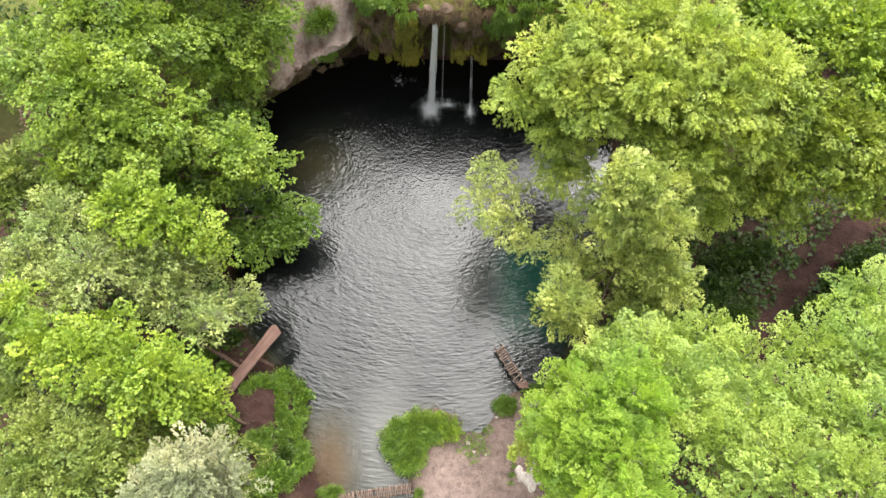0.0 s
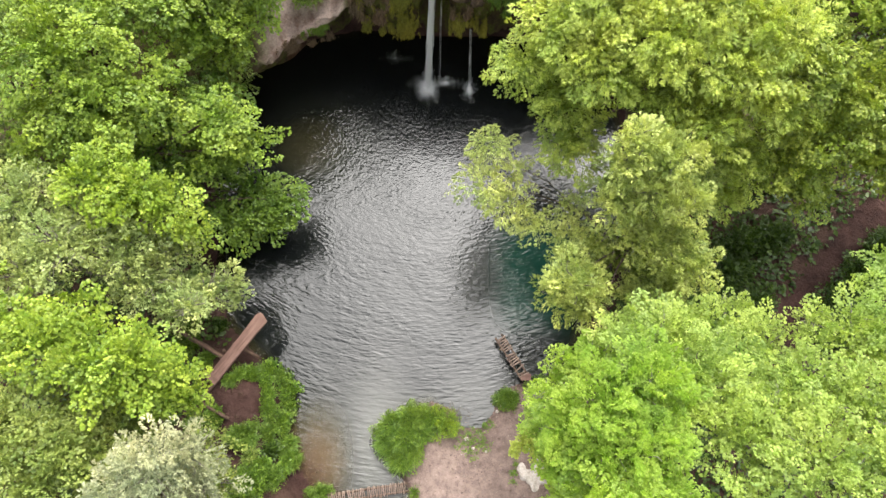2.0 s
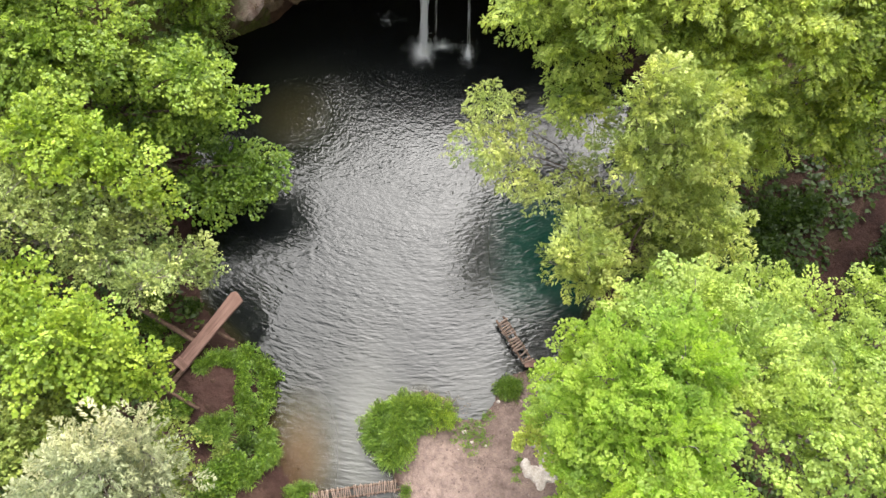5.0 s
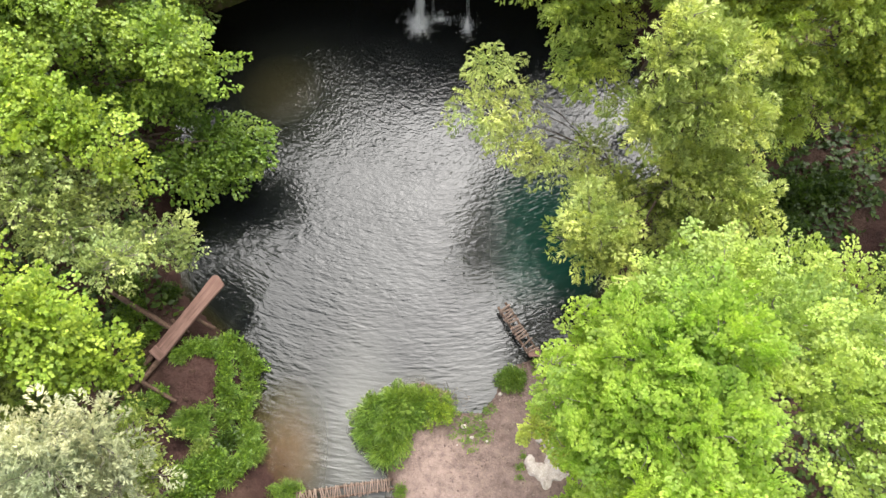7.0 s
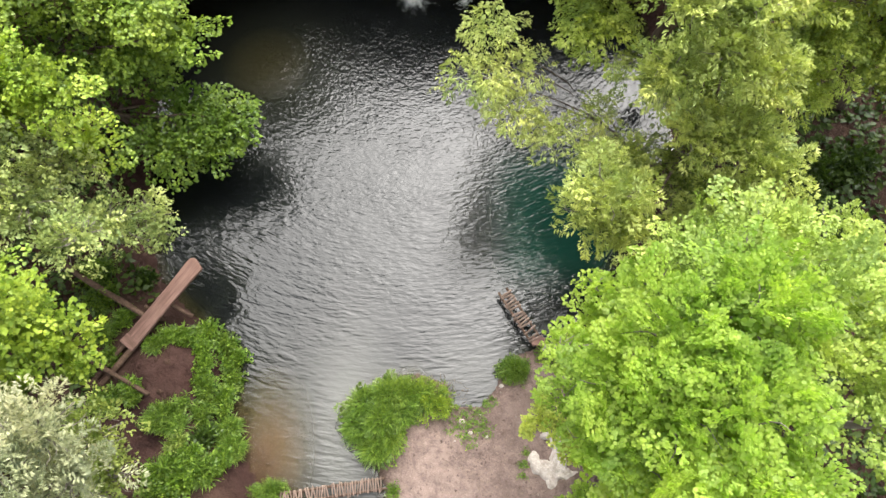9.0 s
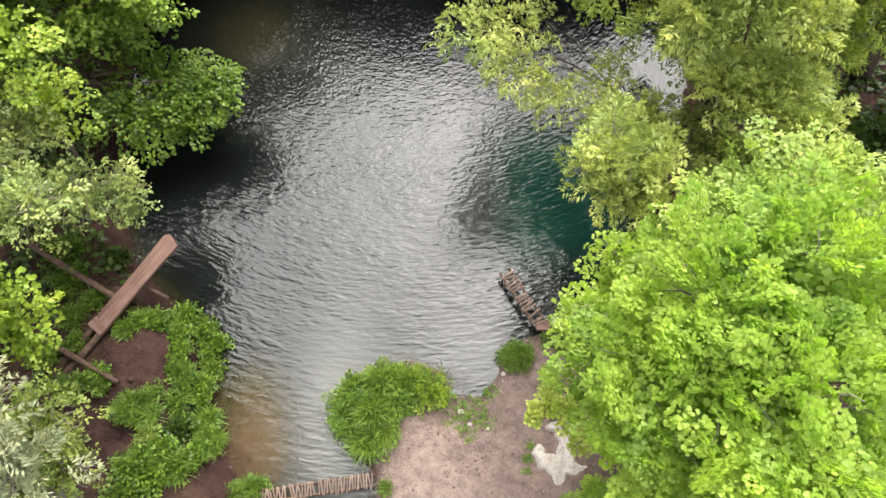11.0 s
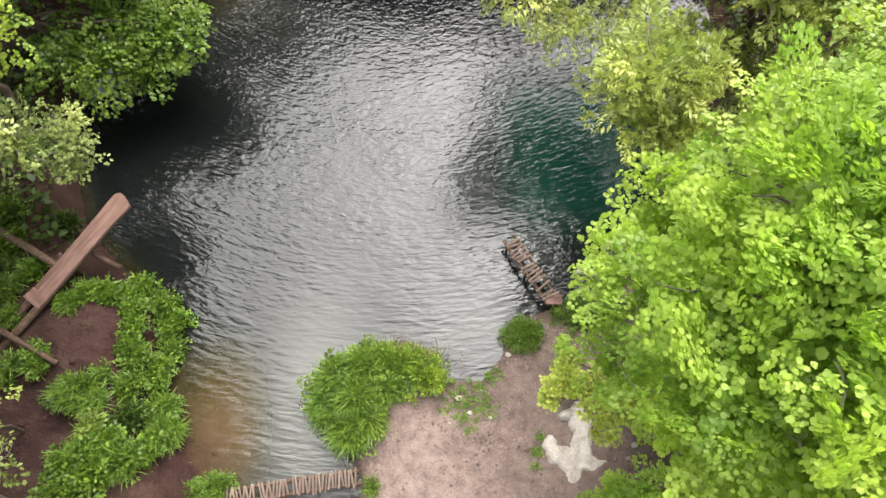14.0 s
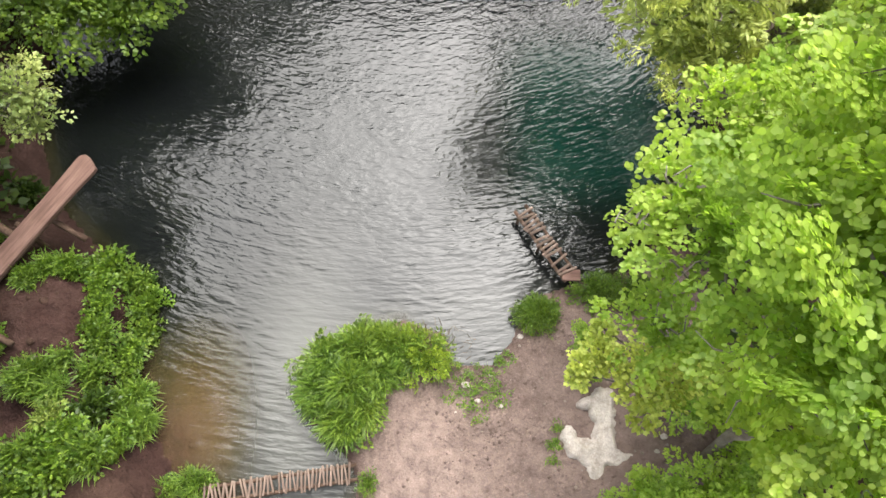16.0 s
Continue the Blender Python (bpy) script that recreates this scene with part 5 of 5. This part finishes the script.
def diving_board():
    root = thing("diving_board", (-7.85, 3.7, 1.0), "wide weathered pinkish-brown wooden plank jutting over the water", "diving board")
    o = Vector((-7.85, 3.7, 1.0))
    back, tip = Vector((-7.62, 3.72, 1.3)) - o, Vector((-6.0, 5.82, 1.75)) - o
    side = Vector((tip.y - back.y, back.x - tip.x, 0)).normalized()
    bm = bmesh.new()
    half = (tip - back).length / 2
    rings = []
    for s, a, e in ((-half, -0.205, 0.21), (-half + 0.9, -0.21, 0.2), (half - 1.0, -0.205, 0.205), (half - 0.5, -0.22, 0.215), (half - 0.1, -0.235, 0.235), (half, -0.225, 0.225), (half + 0.085, -0.15, -0.05)):
        rings.append([bm.verts.new((w, s, z)) for w, z in ((a, -0.035), (a, 0.026), (a + 0.015, 0.035), (e - 0.015, 0.035), (e, 0.026), (e, -0.035))])
    for r1, r2 in zip(rings[:-1], rings[1:]):
        for k in range(6):
            bm.faces.new((r1[k], r1[(k + 1) % 6], r2[(k + 1) % 6], r2[k]))
    bm.faces.new(rings[0])
    bm.faces.new(rings[-1])
    bmesh.ops.recalc_face_normals(bm, faces=bm.faces[:])
    board("plank", bm, WOOD_BOARD, root).matrix_local = along(back, tip)
    d = (tip - back).normalized()
    plank_between("cross_batten", back + d * 0.12 - side * 0.22 + Vector((0, 0, 0.05)), back + d * 0.12 + side * 0.22 + Vector((0, 0, 0.05)), 0.26, 0.03, WOOD_BOARD, root)
    for s in (-0.13, 0.12):
        log_between("beam", back - d * 1.55 + side * s - Vector((0, 0, 0.02)), tip - d * 0.9 + side * s - Vector((0, 0, 0.09)), 0.085, root)
    log_between("cross_log", Vector((-9.6, 5.85, 1.5)) - o, Vector((-7.1, 4.4, 1.36)) - o, 0.085, root)
    log_between("post", Vector((-7.05, 4.55, 0.3)) - o, Vector((-7.05, 4.55, 1.45)) - o, 0.06, root)
    log_between("post", Vector((-7.3, 4.75, 0.1)) - o, Vector((-7.3, 4.75, 1.35)) - o, 0.06, root)
    log_between("brace", Vector((-6.2, 4.62, 0.95)) - o, Vector((-7.0, 5.0, 1.45)) - o, 0.06, root)
    return root


diving_board()
lg = thing("fallen_log", (-7.85, 3.0, 1.1), "thin grey log lying on the earth bank", "log")
log_between("stem", (-1.0, 0.55, 0.28), (1.0, -0.5, 0.2), 0.065, lg)
pl = thing("loose_plank", (-5.05, 0.5, 0.4), "loose weathered plank lying at the outflow", "plank")
plank_between("plank", (-0.14, 0.3, 0.06), (0.16, -0.5, 0.02), 0.12, 0.035, WOOD_BOARD, pl)


def slatted(name, a, b, width, slats, thick, label, missing=(), category="jetty"):
    """Two rails on short posts with rough slats laid across."""
    root = thing(name, a, label, category)
    a, b = Vector(a), Vector(b)
    d = b - a
    along, n = d.normalized(), slats
    side = Vector((along.y, -along.x, 0))
    for s in (-0.36, 0.36):
        log_between("rail", side * width * s - along * 0.1, d + side * width * s + along * 0.1, 0.035, root)
    for f in (0.04, 0.5):
        for s in (-0.38, 0.38):
            p = d * f + side * width * s
            log_between("post", p - Vector((0, 0, a.z + 0.4)), p - Vector((0, 0, 0.02)), 0.035, root)
    for i in range(n):
        if i in missing:
            continue
        p = d * ((i + 0.5) / n) + Vector((0, 0, 0.05 + RNG.uniform(0, 0.012)))
        w = width * RNG.uniform(0.88, 1.1)
        skew = along * RNG.uniform(-0.035, 0.035)
        shift = side * RNG.uniform(-0.03, 0.03)
        plank_between("slat", p - side * w / 2 + skew + shift, p + side * w / 2 - skew + shift, thick * RNG.uniform(0.85, 1.15), 0.03, WOOD_SLAT, root)
    return root


slatted("jetty", (2.2, 5.5, 0.28), (3.02, 4.13, 0.32), 0.38, 17, 0.056, "narrow jetty of rough wooden slats on two poles", (6, 12, 14))
end = thing("jetty_step", (3.05, 4.05, 0.2), "broad weathered board at the landward end of the jetty", "board")
plank_between("plank", (-0.16, 0.06, 0.15), (0.2, 0.04, 0.15), 0.24, 0.04, WOOD_BOARD, end)
slatted("footbridge", (-3.6, 0.09, 0.22), (-1.05, 0.46, 0.24), 0.34, 40, 0.036, "low footbridge of thin wooden slats over the outflow", (9, 19), "footbridge")

# ---- stones on the beach ----
def stone(name, at, size, label, mat, seed, detail=3, flat=0.5, category="rock", group=""):
    bm = bmesh.new()
    bmesh.ops.create_icosphere(bm, subdivisions=detail, radius=1)
    for v in bm.verts:
        k = 1 + 0.35 * noise.noise(v.co * 1.3 + Vector((seed, 0, 0))) + 0.14 * noise.noise(v.co * 3.7 + Vector((0, seed, 0)))
        v.co = Vector((v.co.x * size[0], v.co.y * size[1], max(v.co.z, -0.6) * size[2])) * k
    me = bpy.data.meshes.new(name)
    bm.to_mesh(me)
    bm.free()
    me.materials.append(mat)
    me.polygons.foreach_set("use_smooth", np.ones(len(me.polygons), bool))
    ob = new(name, me)
    ob.matrix_world = pose(*at)
    return tagged(ob, label, category, group)


def slab(name, at, ribs, rise, label):
    """Bedrock laid bare: a low hump along joined ribs, sinking into the ground all round."""
    n = 110
    xs, ys = np.linspace(-0.95, 0.95, n), np.linspace(-1.05, 1.05, n)
    def shape(X, Y):
        d = np.full(X.shape, 9.0)
        for ax, ay, bx, by, r in ribs:
            dx, dy = bx - ax, by - ay
            f = np.clip(((X - ax) * dx + (Y - ay) * dy) / (dx * dx + dy * dy + 1e-9), 0, 1)
            d = np.minimum(d, np.hypot(X - ax - f * dx, Y - ay - f * dy) - r)
        k = np.array([noise.fractal(Vector((a * 2.6, b * 2.6, 5)), 0.9, 2.0, 5) for a, b in zip(X.ravel(), Y.ravel())]).reshape(X.shape)
        d = d + 0.09 * k
        return np.where(d < 0.12, rise * smooth(0.04, -0.05, d) * (1 + 0.9 * k) - 0.03 - 0.4 * smooth(0.02, 0.12, d), -0.45)
    me, _, _ = grid_mesh(name, xs, ys, shape, PALE_ROCK)
    ob = new(name, me)
    ob.matrix_world = pose(*at)
    return tagged(ob, label, "rock")


slab("beach_rock", at_ground(3.38, 1.15, 0.055), [(-0.24, 0.50, 0.0, 0.56, 0.09), (0.02, 0.60, 0.14, 0.62, 0.13), (0.06, 0.52, 0.04, 0.30, 0.19), (0.06, 0.30, 0.06, -0.02, 0.15), (0.04, -0.05, 0.06, -0.3, 0.20), (-0.58, -0.10, -0.52, -0.28, 0.09), (-0.50, -0.30, 0.0, -0.30, 0.15), (-0.30, -0.40, 0.2, -0.44, 0.17), (0.2, -0.42, 0.42, -0.5, 0.10), (-0.1, -0.5, -0.16, -0.66, 0.12)],
     0.07, "pale weathered limestone laid bare in the trampled beach")
for x, y, s, k in ((0.98, 2.02, 0.085, 3.0), (1.2, 1.72, 0.06, 5.0), (1.45, 2.2, 0.05, 8.0), (0.8, 1.5, 0.045, 11.0), (1.62, 1.62, 0.05, 14.0), (2.05, 2.95, 0.07, 17.0), (2.15, 3.15, 0.06, 19.0), (4.45, 1.05, 0.07, 23.0), (4.3, 0.8, 0.05, 27.0), (-6.6, 2.35, 0.09, 31.0)):
    stone("flat_stone", at_ground(x, y, s * 0.2), (s, s * 0.75, s * 0.4), "flat pale stone half sunk in the soil", PEBBLE if k > 30 else PALE_ROCK, k, 2, category="stone", group="flat stones on the beach")
for i in range(110):
    x, y = RNG.uniform(0.6, 5.2), RNG.uniform(-0.8, 3.0)
    if float(shore_distance(np.array([x]), np.array([y]))[0]) > 0.08:
        s = RNG.uniform(0.012, 0.04)
        stone("pebble", at_ground(x, y, s * 0.2), (s, s * 0.8, s * 0.7), "small pale pebble on the trampled beach", PEBBLE, i * 1.7, 1, category="pebble", group="pebbles on the beach")


CLOD = rock_material("wet_clod", [(0.3, (0.035, 0.020, 0.014)), (0.6, (0.085, 0.050, 0.036)), (0.8, (0.13, 0.085, 0.062))], 6.0)
for x, y, r in ((-6.6, 3.35, 0.09), (-6.75, 3.22, 0.06), (-6.48, 3.2, 0.05), (-6.66, 2.6, 0.08), (-6.9, 3.4, 0.05), (-6.4, 3.5, 0.045), (-7.2, 1.9, 0.06), (-7.0, 1.5, 0.05), (-7.4, 1.4, 0.07)):
    stone("earth_clod", at_ground(x, y, r * 0.35 + 0.1 * (y > 2.3)), (r, r * 0.8, r * 0.55), "reddish-brown lump of earth on the bare bank", CLOD, x * 3 + y, 2, category="clod", group="lumps of earth on the bank")
for i in range(46):
    x, y = RNG.uniform(-5.2, -3.9), RNG.uniform(0.3, 2.7)
    d = float(shore_distance(np.array([x]), np.array([y]))[0])
    if -0.55 < d < 0.25:
        r = RNG.uniform(0.025, 0.07)
        stone("shore_clod", at_ground(x, y, r * 0.3 + (0.05 if d < 0 else 0.0)), (r, r * RNG.uniform(0.5, 0.9), r * 0.6), "dark wet lump of earth at the water's edge", CLOD, i * 2.3, 1, category="clod", group="lumps of earth at the shore")


# ---- trodden crumbs of earth, nobody could count them ----
def crumbs(n):
    x, y = RNG.uniform(-0.6, 5.4, n), RNG.uniform(-1.2, 3.6, n)
    for i, (cx, cy, rx, ry) in enumerate(((1.7, 1.2, 0.6, 0.25), (2.3, 2.9, 0.35, 0.3), (1.3, 2.0, 0.4, 0.3), (2.6, 0.2, 0.5, 0.4))):
        k = slice(i * n // 8, (i + 1) * n // 8)
        x[k], y[k] = RNG.normal(cx, rx, n // 8)[: len(x[k])], RNG.normal(cy, ry, n // 8)[: len(x[k])]
    patch = np.array([noise.noise(Vector((a * 1.6, b * 1.6, 21))) for a, b in zip(x, y)])
    keep = (shore_distance(x, y) > 0.06) & (patch > -0.1)
    x, y = x[keep], y[keep]
    s = 0.006 + 0.034 * RNG.random(len(x)) ** 4
    p = np.stack([x, y, rough_ground(x, y) + s * 0.1], 1)
    oct_v = np.array([(1, 0, 0), (-1, 0, 0), (0, 1, 0), (0, -1, 0), (0, 0, 0.7), (0, 0, -0.7)])
    oct_f = [(0, 2, 4), (2, 1, 4), (1, 3, 4), (3, 0, 4), (2, 0, 5), (1, 2, 5), (3, 1, 5), (0, 3, 5)]
    turn = RNG.uniform(0, 6.28, len(x))
    vs = p[:, None] + s[:, None, None] * (oct_v[None] * RNG.uniform(0.6, 1.4, (len(x), 6, 1)))
    fs = [tuple(6 * i + k for k in f) for i in range(len(x)) for f in oct_f]
    me = mesh_of("earth_crumbs", vs.reshape(-1, 3), fs, SOIL)
    add_layer(me, "clay", np.repeat(RNG.uniform(0.4, 1.0, len(x)), 6))
    return tagged(new("earth_crumbs", me), "loose crumbs of trodden earth on the beach", "earth", kind="stuff")


crumbs(4000)


# ---- the aspen's outermost leaves, each one by itself ----
def single_leaves(owner, count):
    me = leaves_mesh("leaf", DISC, np.zeros((1, 3)), np.array([[1.0, 0, 0]]), np.array([[0, 0, 1.0]]), np.array([0.042]), LEAF_ASPEN)
    for i in range(count):
        a, z = RNG.uniform(-0.3, 1.0), RNG.uniform(4.6, 7.6)
        reach = 2.35 + 0.5 * abs(math.sin(z * 2.3)) + RNG.uniform(0, 0.7)
        ob = part("leaf", me, owner)
        ob.location = Vector((reach, 1.2 + a * 1.5, z)) - Vector(owner.location)
        ob.rotation_euler = (RNG.normal(0, 0.45), RNG.normal(0, 0.45), RNG.uniform(0, 6.28))


single_leaves(ASPEN_BY_BEACH, 300)

BROWN_ROCK = rock_material("brown_rock", [(0.3, (0.05, 0.035, 0.025)), (0.55, (0.15, 0.105, 0.075)), (0.8, (0.26, 0.19, 0.145))], 4.0)
for x, y, z, sx, sy, sz, k in ((-0.75, 17.05, 5.5, 0.32, 0.3, 0.25, 1.0), (0.1, 17.1, 5.55, 0.28, 0.3, 0.22, 4.0), (0.75, 16.85, 5.1, 0.45, 0.35, 0.3, 7.0), (1.3, 16.8, 4.9, 0.3, 0.3, 0.3, 9.0), (-0.3, 17.45, 5.45, 0.5, 0.3, 0.2, 12.0)):
    stone("ledge_rock", (x, y, z), (sx, sy, sz), "brown lime-crusted rock at the head of the falls", BROWN_ROCK, k, 3, group="rocks at the head of the falls")
